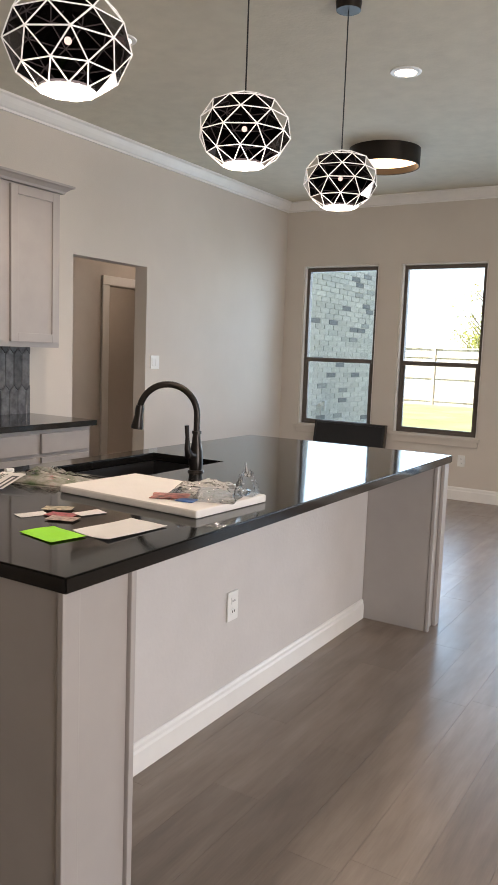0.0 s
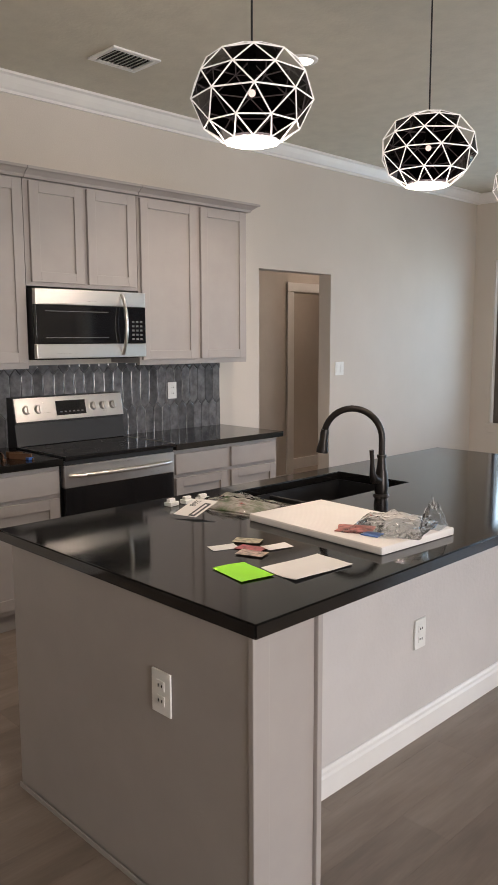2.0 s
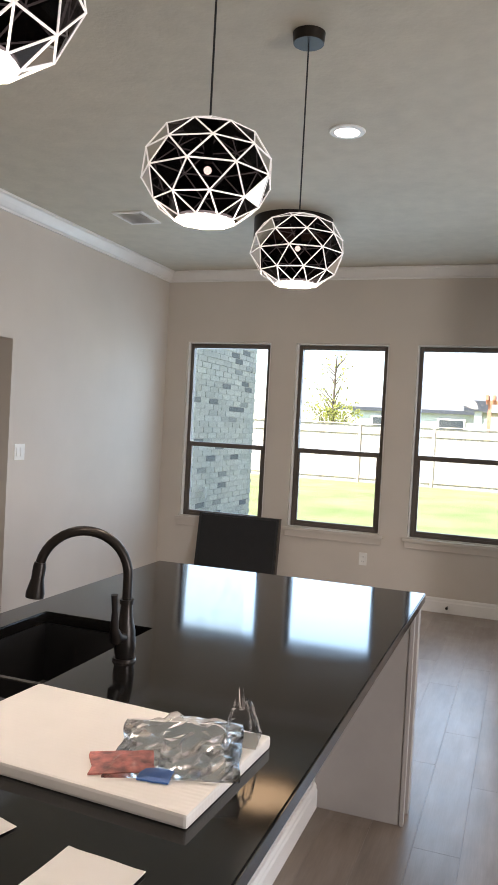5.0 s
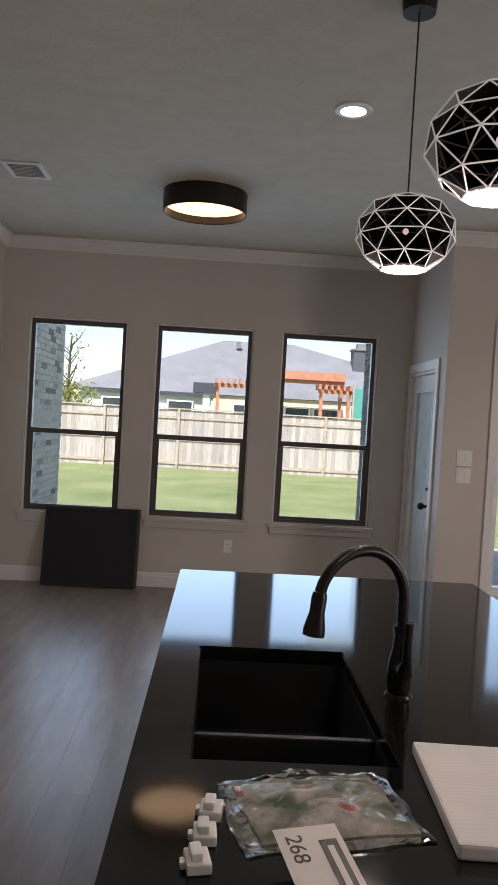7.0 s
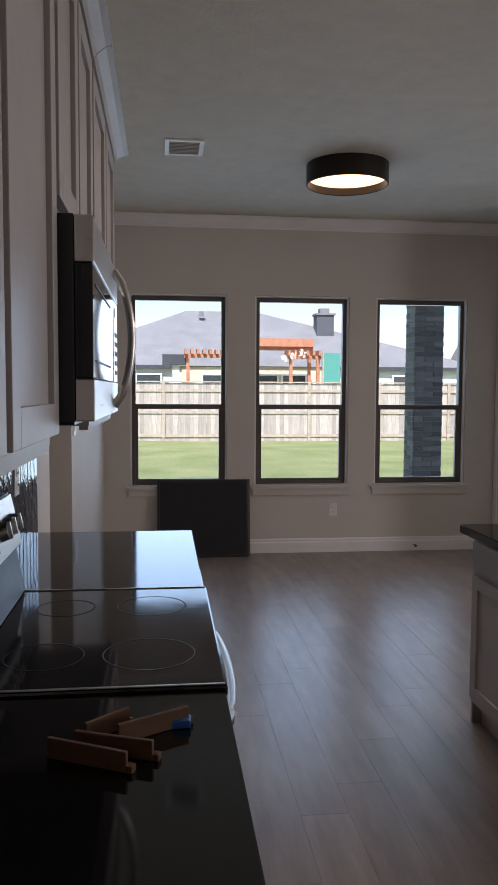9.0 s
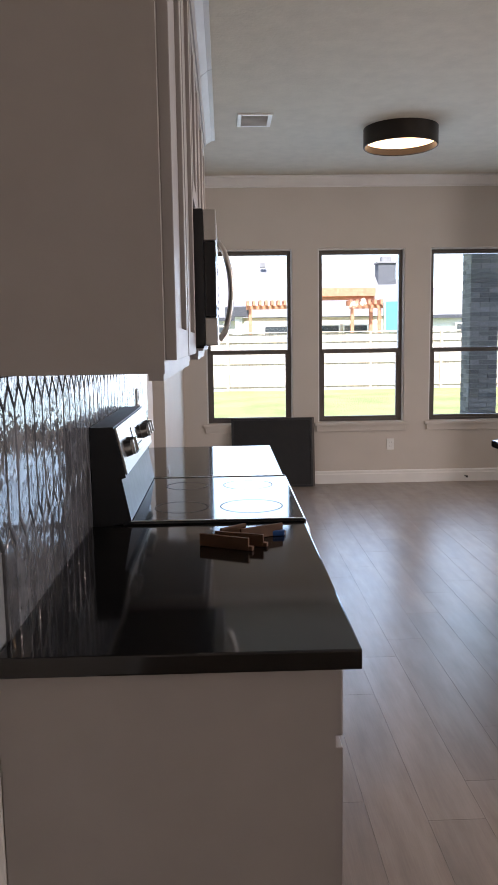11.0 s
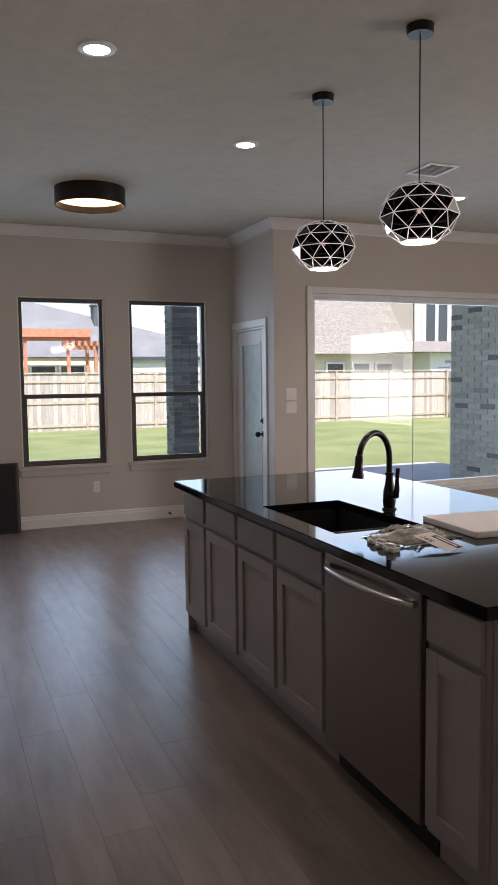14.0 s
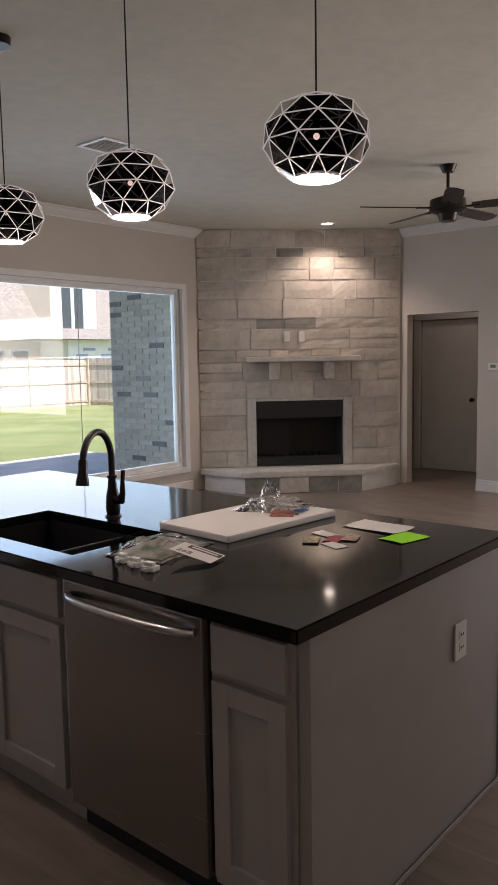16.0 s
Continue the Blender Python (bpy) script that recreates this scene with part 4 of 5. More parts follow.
for i, j in cells:
    for k in range(2):
        bm.faces.new([vt[q] for q in ((i, j, k), (i + 1, j, k), (i + 1, j + 1, k), (i, j + 1, k))])
    for (di, dj), e in (((-1, 0), ((i, j), (i, j + 1))), ((1, 0), ((i + 1, j), (i + 1, j + 1))), ((0, -1), ((i, j), (i + 1, j))), ((0, 1), ((i, j + 1), (i + 1, j + 1)))):
        if (i + di, j + dj) not in cells:
            bm.faces.new([vt[(*e[0], 0)], vt[(*e[1], 0)], vt[(*e[1], 1)], vt[(*e[0], 1)]])
bmesh.ops.recalc_face_normals(bm, faces=bm.faces)
sharp = [e for e in bm.edges if len(e.link_faces) == 2 and e.calc_face_angle() > 1]
bmesh.ops.bevel(bm, geom=sharp, offset=0.004, segments=2, affect="EDGES")
solid("countertop", bm, granite_m, "polished black granite island top with a sink cut-out", "countertop")

sk = thing("kitchen_sink", 2.175, -5.1, 0.70, "black composite double-bowl undermount sink", "sink")
zt, zb, th0 = 0.875, 0.68, 0.008
bm = bmesh.new()
inn = [(SX0, SY0), (SX1, SY0), (SX1, SY1), (SX0, SY1)]
out = [(SX0 - th0, SY0 - th0), (SX1 + th0, SY0 - th0), (SX1 + th0, SY1 + th0), (SX0 - th0, SY1 + th0)]
r4 = [[bm.verts.new((*q, z)) for q in ring] for ring, z in ((out, zb - th0), (out, zt), (inn, zt), (inn, zb))]
for ra, rb in zip(r4, r4[1:]):
    for k in range(4):
        bm.faces.new((ra[k], ra[(k + 1) % 4], rb[(k + 1) % 4], rb[k]))
bm.faces.new(r4[0]), bm.faces.new(r4[3])
part("basin", bm, sink_m, sk)
part("divider", boxes((SX0 + 0.001, SX1 - 0.001, -5.250, -5.232, zb + 0.001, 0.868), bevel=0.006), sink_m, sk, "low divider")
for cy in (-5.36, -5.0):
    part("drain", cyl(bmesh.new(), (2.175, cy, zb), (2.175, cy, zb + 0.004), 0.045, seg=24), darkmetal_m, sk)

fa = thing("kitchen_faucet", 2.460, -5.088, 0.914, "oil-rubbed bronze pull-down gooseneck faucet", "faucet")
X, Y = 2.460, -5.088
SD = Vector((-0.906, -0.423, 0))
bm = cyl(bmesh.new(), (X, Y, 0.914), (X, Y, 0.922), 0.034, 0.031, 28)
tube(bm, [(X, Y, 0.922), (X, Y, 0.95), (X, Y, 1.00), (X, Y, 1.03), (X, Y, 1.06), (X, Y, 1.075)], [0.026, 0.030, 0.027, 0.020, 0.017, 0.016], 20)
part("base", bm, bronze_m, fa, "", True)
part("collar", cyl(bmesh.new(), (X, Y, 1.072), (X, Y, 1.084), 0.020, seg=24), bronze_m, fa, "", True)
ST = Vector((X, Y, 0))
pts = [ST + Vector((0, 0, 1.08 + 0.068 * q / 4)) for q in range(5)] + [ST + SD * (0.122 - 0.122 * math.cos(a)) + Vector((0, 0, 1.148 + 0.122 * math.sin(a))) for a in [math.pi * 0.92 * q / 18 for q in range(1, 19)]]
e = Vector(pts[-1])
part("spout", tube(bmesh.new(), pts, 0.0135, 18), bronze_m, fa, "", True)
dn = (SD * 0.12 + Vector((0, 0, -1))).normalized()
part("spray_head", tube(bmesh.new(), [e, e + dn * 0.012, e + dn * 0.045, e + dn * 0.085, e + dn * 0.098], [0.0155, 0.018, 0.0175, 0.0255, 0.025], 20), bronze_m, fa, "", True)
hb = Vector((X, Y - 0.028, 0.985))
han = part("handle", tube(bmesh.new(), [hb + Vector((0, 0.01, 0)), hb + Vector((0, -0.022, 0.002)), hb + Vector((0.0, -0.034, 0.03)), hb + Vector((0.0, -0.036, 0.08)), hb + Vector((0, -0.042, 0.125))], [0.020, 0.019, 0.012, 0.0085, 0.0095], 14), bronze_m, fa, "single lever", True)


# ---- things on the island ----
def sheet(name, cx, cy, w, d, rot, mat, label, cat, z=0.9146, curl=0.004, th=0.0006, seed=1):
    bm = bmesh.new()
    rnd = random.Random(seed)
    nx, ny = 8, 6
    ph, ph2 = rnd.random() * 6, rnd.random() * 6
    grid = {}
    for k in range(2):
        for i in range(nx + 1):
            for j in range(ny + 1):
                u, v = i / nx - 0.5, j / ny - 0.5
                h = curl * (max(0, abs(u) * 2 - 0.5) ** 2 + 0.5 * (1 + math.sin(u * 5 + ph) * math.sin(v * 4 + ph2)) * 0.5)
                grid[i, j, k] = bm.verts.new((u * w, v * d, h + k * th))
    for i in range(nx):
        for j in range(ny):
            for k in range(2):
                bm.faces.new([grid[q] for q in ((i, j, k), (i + 1, j, k), (i + 1, j + 1, k), (i, j + 1, k))])
    for i in range(nx):
        for j in (0, ny):
            bm.faces.new([grid[q] for q in ((i, j, 0), (i + 1, j, 0), (i + 1, j, 1), (i, j, 1))])
    for j in range(ny):
        for i in (0, nx):
            bm.faces.new([grid[q] for q in ((i, j, 0), (i, j + 1, 0), (i, j + 1, 1), (i, j, 1))])
    bmesh.ops.transform(bm, matrix=Matrix.Translation((cx, cy, z)) @ Matrix.Rotation(radians(rot), 4, "Z"), verts=bm.verts)
    return solid(name, bm, mat, label, cat)


paper_m = simple("white_paper", (0.74, 0.71, 0.68), 0.7, var=0.03)
green_m = simple("neon_green_paper", (0.32, 0.85, 0.01), 0.6, var=0.05)
sheet("green_note", 2.811, -6.220, 0.150, 0.107, -11, green_m, "bright neon green paper note on the black counter", "paper", curl=0.006)
sheet("paper_sheet", 2.907, -6.06, 0.14, 0.225, -4, paper_m, "folded white printed sheet on the black counter", "paper", curl=0.008, th=0.0015, seed=4)
ink_m = simple("grey_ink", (0.30, 0.29, 0.29), 0.7)
cards = [(2.585, -6.085, 20, paper_m), (2.655, -6.035, -35, simple("red_print", (0.30, 0.05, 0.06), 0.5, var=0.6, scale=60)), (2.70, -5.965, 25, paper_m), (2.70, -6.075, -30, simple("mixed_print", (0.36, 0.27, 0.22), 0.5, var=0.7, scale=70)), (2.59, -5.985, -20, simple("tan_print", (0.35, 0.30, 0.20), 0.5, var=0.6, scale=60))]
for i, (cx, cy, rot, mt) in enumerate(cards):
    sheet("business_card", cx, cy, 0.089, 0.055, rot + 50, mt, ("white", "red printed", "white", "patterned", "tan printed")[i] + " business card lying with others on the counter", "card", z=0.9146 + 0.0009 * i, curl=0.002, seed=i)

fo = Mat("white_ribbed_panel", (0.78, 0.74, 0.70), 0.55).mottled(6, 0.97, 1.03)
wv = fo.n.new("ShaderNodeTexWave")
wv.bands_direction = "Y"
wv.inputs["Scale"].default_value, wv.inputs["Distortion"].default_value = 26.0, 0.3
fo.l.new(fo.pos(), wv.inputs["Vector"])
fo.bump(wv.outputs["Fac"], 0.22, 0.001)
foam_m = fo.m
bm = boxes((-0.30, 0.30, -0.185, 0.185, 0, 0.026), bevel=0.006)
bmesh.ops.transform(bm, matrix=Matrix.Translation((2.70, -5.615, 0.9146)) @ Matrix.Rotation(radians(-3.5), 4, "Z"), verts=bm.verts)
solid("wrapped_panel", bm, foam_m, "flat white wrapped panel lying on the island", "panel")


def crumpled(name, cx, cy, w, d, h, rot, z, mat, label, cat, seed, cuts=14):
    bm = bmesh.new()
    rnd = random.Random(seed)
    off = Vector((rnd.random() * 50, rnd.random() * 50, 0))
    g0 = {}
    for k in range(2):
        for i in range(cuts + 1):
            for j in range(cuts + 1):
                u, v = i / cuts * 2 - 1, j / cuts * 2 - 1
                dome = max(0, 1 - abs(u) ** 3) * max(0, 1 - abs(v) ** 3)
                q = abs(noise.noise(Vector((u * 2.6, v * 2.6, 0)) + off)) + 0.5 * abs(noise.noise(Vector((u * 6, v * 6, 3)) + off))
                wob = 1 + 0.10 * noise.noise(Vector((u * 1.7, v * 1.7, 9)) + off)
                g0[i, j, k] = bm.verts.new((u * w / 2 * wob, v * d / 2 * wob, k * (0.003 + h * dome * (0.45 + 0.9 * q))))
    for i in range(cuts):
        for j in range(cuts):
            for k in range(2):
                bm.faces.new([g0[q] for q in ((i, j, k), (i + 1, j, k), (i + 1, j + 1, k), (i, j + 1, k))])
    for i in range(cuts):
        for j in (0, cuts):
            bm.faces.new([g0[q] for q in ((i, j, 0), (i + 1, j, 0), (i + 1, j, 1), (i, j, 1))])
            bm.faces.new([g0[q] for q in ((j, i, 0), (j, i + 1, 0), (j, i + 1, 1), (j, i, 1))])
    bmesh.ops.transform(bm, matrix=Matrix.Translation((cx, cy, z)) @ Matrix.Rotation(radians(rot), 4, "Z"), verts=bm.verts)
    return bm


bag = thing("plastic_bag", 2.86, -5.60, 0.949, "crumpled clear plastic bag with a red leaflet inside", "plastic bag")
part("film", crumpled("film", 2.87, -5.60, 0.24, 0.26, 0.05, 20, 0.9440, film_m, "", "", 3, 18), film_m, bag, "clear film")
red_m = simple("red_leaflet", (0.38, 0.12, 0.10), 0.5, var=0.7, scale=40)
part("leaflet", crumpled("l", 2.80, -5.70, 0.12, 0.09, 0.004, 30, 0.9420, red_m, "", "", 5, 6), red_m, bag, "red printed leaflet", True)
part("leaflet", crumpled("l", 2.88, -5.72, 0.06, 0.05, 0.004, 10, 0.9420, foam_m, "", "", 6, 6), bpy.data.materials["blue_plastic"], bag, "blue scrap", True)
part("twist", crumpled("l", 2.965, -5.50, 0.07, 0.08, 0.11, 10, 0.9430, film_m, "", "", 8, 10), film_m, bag, "gathered film end")

bag2 = thing("parts_bag", 2.20, -5.62, 0.914, "clear plastic bag of hardware with a printed card, on the counter", "plastic bag")
mixed = Mat("green_red_print", (0.2, 0.2, 0.2), 0.4)
mixed.color(mixed.ramp(mixed.noise(16, 5), [(0.30, (0.06, 0.13, 0.04)), (0.45, (0.26, 0.26, 0.20)), (0.58, (0.48, 0.45, 0.42)), (0.66, (0.36, 0.07, 0.06))]))
part("contents", crumpled("c", 2.20, -5.645, 0.26, 0.19, 0.024, 12, 0.9148, mixed.m, "", "", 11, 16), mixed.m, bag2, "green and red printed packets", True)
part("film", crumpled("f", 2.195, -5.65, 0.31, 0.235, 0.042, 12, 0.9152, film_m, "", "", 12, 22), film_m, bag2, "clear film")

tag = thing("store_card", 2.185, -5.735, 0.95, "white store card with a black label and a printed number", "card")
bm = boxes((-0.075, 0.075, -0.05, 0.05, 0, 0.0008))
mt = Matrix.Translation((2.174, -5.845, 0.938)) @ Matrix.Rotation(radians(-75), 4, "Z") @ Matrix.Rotation(radians(12), 4, "Y")
bmesh.ops.transform(bm, matrix=mt, verts=bm.verts)
part("card", bm, paper_m, tag)
for r0 in ((-0.045, 0.072, 0.012, 0.040),):
    bm = boxes((r0[0], r0[1], r0[2], r0[3], 0.0010, 0.0014))
    bmesh.ops.transform(bm, matrix=mt, verts=bm.verts)
    part("label_bar", bm, blackplastic_m, tag, "black label")
    bm = boxes((r0[0] + 0.012, r0[1] - 0.012, r0[2] + 0.009, r0[3] - 0.009, 0.0015, 0.0018))
    bmesh.ops.transform(bm, matrix=mt, verts=bm.verts)
    part("label_print", bm, paper_m, tag)
cu = bpy.data.curves.new("number", "FONT")
cu.body, cu.size, cu.extrude = "268", 0.036, 0.0002
cu.materials.append(blackplastic_m)
num = new("number", cu)
num.parent = tag
num.matrix_parent_inverse = Matrix.Translation(tag.location).inverted()
num.matrix_basis = mt @ Matrix.Translation((-0.06, -0.036, 0.0012))
# white anchors in a row beside the bag
for i in range(3):
    bm = boxes((-0.018, 0.018, -0.024, 0.024, 0, 0.016), (-0.012, 0.006, -0.017, 0.017, 0.016, 0.028), (-0.026, -0.018, -0.008, 0.008, 0, 0.012), bevel=0.003)
    bmesh.ops.transform(bm, matrix=Matrix.Translation((2.017 - 0.009 * i, -5.675 - 0.072 * i, 0.9147)) @ Matrix.Rotation(radians(8 * i - 6), 4, "Z"), verts=bm.verts)
    solid("plastic_spacer", bm, white_m, "small white plastic spacer on the black counter", "spacer", "", "spacers on the island")
# window screens leaning under the first window
for i, (lean, x0) in enumerate(((0.0, 0.50), (0.035, 0.478))):
    sc = thing("window_screen", x0 + 0.41, -0.1, 0, "black framed insect screen leaning against the wall", "window screen", "leaning screens")
    tl = Matrix.Translation((x0, -0.125 - lean, 0.003)) @ Matrix.Rotation(radians(-7 - 2 * i), 4, "X")
    for nm, bm, mt0 in (("screen_frame", boxes((0, 0.022, 0, 0.012, 0, 0.70), (0.80, 0.822, 0, 0.012, 0, 0.70), (0.022, 0.80, 0, 0.012, 0, 0.022), (0.022, 0.80, 0, 0.012, 0.678, 0.70), bevel=0.002), frame_m if i == 0 else blackplastic_m), ("screen_mesh", boxes((0.022, 0.80, 0.004, 0.007, 0.022, 0.678)), screen_m)):
        bmesh.ops.transform(bm, matrix=tl, verts=bm.verts)
        part(nm, bm, mt0, sc)

# ---- fireplace ----
UV = Matrix.Translation((*FA, 0)) @ Matrix.Rotation(radians(-45), 4, "Z")  # x along the face, -y into the room
FACE = UV @ Matrix.Translation((-0.05, 0, -0.045))  # origin of the stone facing


def face_part(name, bm, mat, parent, label="", smooth=False, base=FACE):
    bmesh.ops.transform(bm, matrix=base, verts=bm.verts)
    return part(name, bm, mat, parent, label, smooth)


FW = 2.404
fp = thing("fireplace", 7.93, -2.0, 0, "corner fireplace faced with cream rough limestone blocks", "fireplace", "", "structure")
face_part("backing", boxes((0, 0.637, 0.0, 0.5, 0.045, C + 0.045), (1.696, FW, 0.0, 0.5, 0.045, C + 0.045), (0.637, 1.696, 0, 0.5, 1.09, C + 0.045), (0.637, 1.696, 0, 0.5, 0.045, 0.30)), mortar_m, fp, "pale mortar", base=UV @ Matrix.Translation((0, 0, -0.045)))
fbx = face_part("firebox", boxes((0.687, 0.70, 0.02, 0.48, 0.30, 1.09), (1.733, 1.746, 0.02, 0.48, 0.30, 1.09), (0.70, 1.733, 0.44, 0.48, 0.30, 1.09), (0.70, 1.733, 0.02, 0.44, 0.301, 0.32), (0.70, 1.733, 0.02, 0.44, 1.07, 1.09)), simple("black_firebox", (0.03, 0.027, 0.025), 0.6), fp, "black firebox")
face_part("top_louvre", boxes((0.69, 1.743, -0.012, 0.02, 0.885, 1.085), bevel=0.004), blackplastic_m, fp, "black upper hood")
face_part("bottom_louvre", boxes((0.69, 1.743, -0.012, 0.02, 0.305, 0.42), (0.69, 1.743, -0.018, -0.012, 0.37, 0.38), bevel=0.003), blackplastic_m, fp, "black lower grille")
face_part("grate", boxes(*[(0.95 + 0.09 * k, 0.965 + 0.09 * k, 0.12, 0.34, 0.40, 0.43) for k in range(7)], (0.93, 1.52, 0.12, 0.135, 0.38, 0.40)), darkmetal_m, fp)
face_part("surround", boxes((0.575, 0.684, -0.035, -0.001, 0.302, 1.125), (1.749, 1.855, -0.035, -0.001, 0.302, 1.125), (0.686, 1.747, -0.03, -0.001, 1.093, 1.125), bevel=0.006), slab_m, fp, "smooth limestone surround")
# hearth
bm = bmesh.new()
for (pts, z0, z1) in (([(0.0, -0.10), (0.46, -0.49), (1.92, -0.49), (FW, -0.10), (FW, -0.001), (0.0, -0.001)], 0.235, 0.30),):
    lo = [bm.verts.new((a, c, z0)) for a, c in pts]
    hi = [bm.verts.new((a, c, z1)) for a, c in pts]
    bm.faces.new(lo), bm.faces.new(hi)
    for i in range(6):
        bm.faces.new((lo[i], lo[(i + 1) % 6], hi[(i + 1) % 6], hi[i]))
bmesh.ops.bevel(bm, geom=list(bm.edges), offset=0.008, segments=2, affect="EDGES")
face_part("hearth_slab", bm, slab_m, fp, "smooth pale hearth slab")
bm = bmesh.new()
pts = [(0.03, -0.08), (0.48, -0.455), (1.90, -0.455), (FW - 0.03, -0.08), (FW - 0.03, -0.001), (0.03, -0.001)]
lo = [bm.verts.new((a, c, 0.0)) for a, c in pts]
hi = [bm.verts.new((a, c, 0.189)) for a, c in pts]
bm.faces.new(lo), bm.faces.new(hi)
for i in range(6):
    bm.faces.new((lo[i], lo[(i + 1) % 6], hi[(i + 1) % 6], hi[i]))
face_part("hearth_base", bm, mortar_m, fp, base=UV @ Matrix.Translation((-0.03, 0, 0)))


def block(w, d, h, seed, rough=0.008):
    """A rough stone block with its face at y = 0 and its back at y = d."""
    rnd = random.Random(seed)
    bm = bmesh.new()
    nx, nz = max(2, int(w / 0.12)), 2
    vs = [[bm.verts.new((w * i / nx, (rnd.uniform(0, rough) if 0 < i < nx and 0 < j < nz else rnd.uniform(0.004, 0.014)), h * j / nz)) for j in range(nz + 1)] for i in range(nx + 1)]
    bk = {q: bm.verts.new((w * q[0], d, h * q[1])) for q in ((0, 0), (1, 0), (1, 1), (0, 1))}
    for i in range(nx):
        for j in range(nz):
            bm.faces.new((vs[i][j], vs[i + 1][j], vs[i + 1][j + 1], vs[i][j + 1]))
    bm.faces.new([vs[i][0] for i in range(nx + 1)] + [bk[1, 0], bk[0, 0]])
    bm.faces.new([vs[i][nz] for i in range(nx + 1)] + [bk[1, 1], bk[0, 1]])
    bm.faces.new([vs[0][j] for j in range(nz + 1)] + [bk[0, 1], bk[0, 0]])
    bm.faces.new([vs[nx][j] for j in range(nz + 1)] + [bk[1, 1], bk[1, 0]])
    return bm


def stones(parent, u0, u1, z0, z1, y, seed, dark=()):
    rnd = random.Random(seed)
    u = u0
    while u < u1 - 0.02:
        w = rnd.uniform(0.26, 0.62) if z1 - z0 > 0.16 else rnd.uniform(0.22, 0.45)
        if u1 - u - w < 0.2:
            w = u1 - u
        split = [(z0, z1)] if rnd.random() < 0.72 or z1 - z0 < 0.2 else [(z0, z0 + (z1 - z0) * 0.48), (z0 + (z1 - z0) * 0.48, z1)]
        for s0, s1 in split:
            bm = block(w - 0.012, 0.05, s1 - s0 - 0.012, rnd.random())
            bmesh.ops.translate(bm, verts=bm.verts, vec=(u + 0.006, y - rnd.uniform(0.008, 0.032), s0 + 0.006))
            mid = u + w / 2
            face_part("stone", bm, stone_dark_m if any(a < mid < c for a, c in dark) else stone_m, parent)
        u += w


for i, (z0, z1) in enumerate(((0.30, 0.50), (0.50, 0.76), (0.76, 0.93), (0.93, 1.125))):
    stones(fp, 0.01, 0.57, z0, z1, -0.002, 100 + i)
    stones(fp, 1.86, FW + 0.035, z0, z1, -0.002, 120 + i)
DARK = {4: [(0.70, 1.41)], 8: [(0.95, 1.28)]}
levels = [1.125, 1.33, 1.56, 1.71, 1.95, 2.075, 2.30, 2.52, 2.79, 2.90, C + 0.04]
for i, (z0, z1) in enumerate(zip(levels, levels[1:])):
    if i == 4:
        stones(fp, 0.01, 0.70, z0, z1, -0.002, 204), stones(fp, 0.70, 1.41, z0, z1, -0.002, 207, [(0.6, 1.5)]), stones(fp, 1.41, FW + 0.035, z0, z1, -0.002, 208)
    elif i == 8:
        stones(fp, 0.01, 0.95, z0, z1, -0.002, 214), stones(fp, 0.95, 1.28, z0, z1, -0.002, 215, [(0.9, 1.3)]), stones(fp, 1.28, FW + 0.035, z0, z1, -0.002, 216)
    else:
        stones(fp, 0.01, FW + 0.035, z0, z1, -0.002, 150 + i)
stones(fp, 0.50, 1.88, 0.047, 0.232, -0.456, 301, [(0.62, 0.85), (1.3, 1.75)])
face_part("mantel", boxes((0.553, 1.915, -0.22, -0.03, 1.562, 1.622), bevel=0.008), slab_m, fp, "smooth limestone mantel shelf")
for a, c in ((0.845, 0.965), (1.50, 1.62)):
    face_part("corbel", boxes((a, c, -0.16, -0.03, 1.35, 1.560), bevel=0.012), stone_m, fp, "stone corbel")
for uc in (1.064, 1.241):
    ob = thing("wall_outlet", *(FACE @ Vector((uc, -0.03, 1.86))), "white outlet cover on the stone chimney breast", "outlet", "mantel outlets")
    face_part("cover", boxes((uc - 0.036, uc + 0.036, -0.048, -0.036, 1.80, 1.92), bevel=0.002), white_m, ob)
    face_part("socket", boxes((uc - 0.016, uc + 0.016, -0.051, -0.048, 1.83, 1.89), bevel=0.001), white_m, ob)

# ---- outside ----
GZ = -0.22
structure("ground", boxes((-1500, 1500, -1500, 1500, GZ - 1, GZ)), grass_m, "mown green lawn reaching to the horizon", "lawn")
structure("patio_slab", boxes((EX + 0.15, 9.0, PY + 0.16, 3.6, GZ - 0.2, -0.04), bevel=0.01), conc_m, "pale concrete patio slab", "patio")
# roof kept out of view over the column, widened west to shade it
structure("patio_roof", boxes((EX + 0.16, 4.5, 0.6, 3.6, 3.16, 3.30), (3.3, EX + 0.155, 0.6, 3.6, 3.16, 3.30), (3.85, 4.5, 2.95, 3.45, 3.08, 3.16)), trim_m, "unseen pale patio roof, added to shade the column", "roof")
structure("house_roof", boxes((-3.4, 11.4, SOUTH - 0.4, 0.55, C + 0.25, C + 0.6)), roof_m, "flat dark roof over the house", "roof")


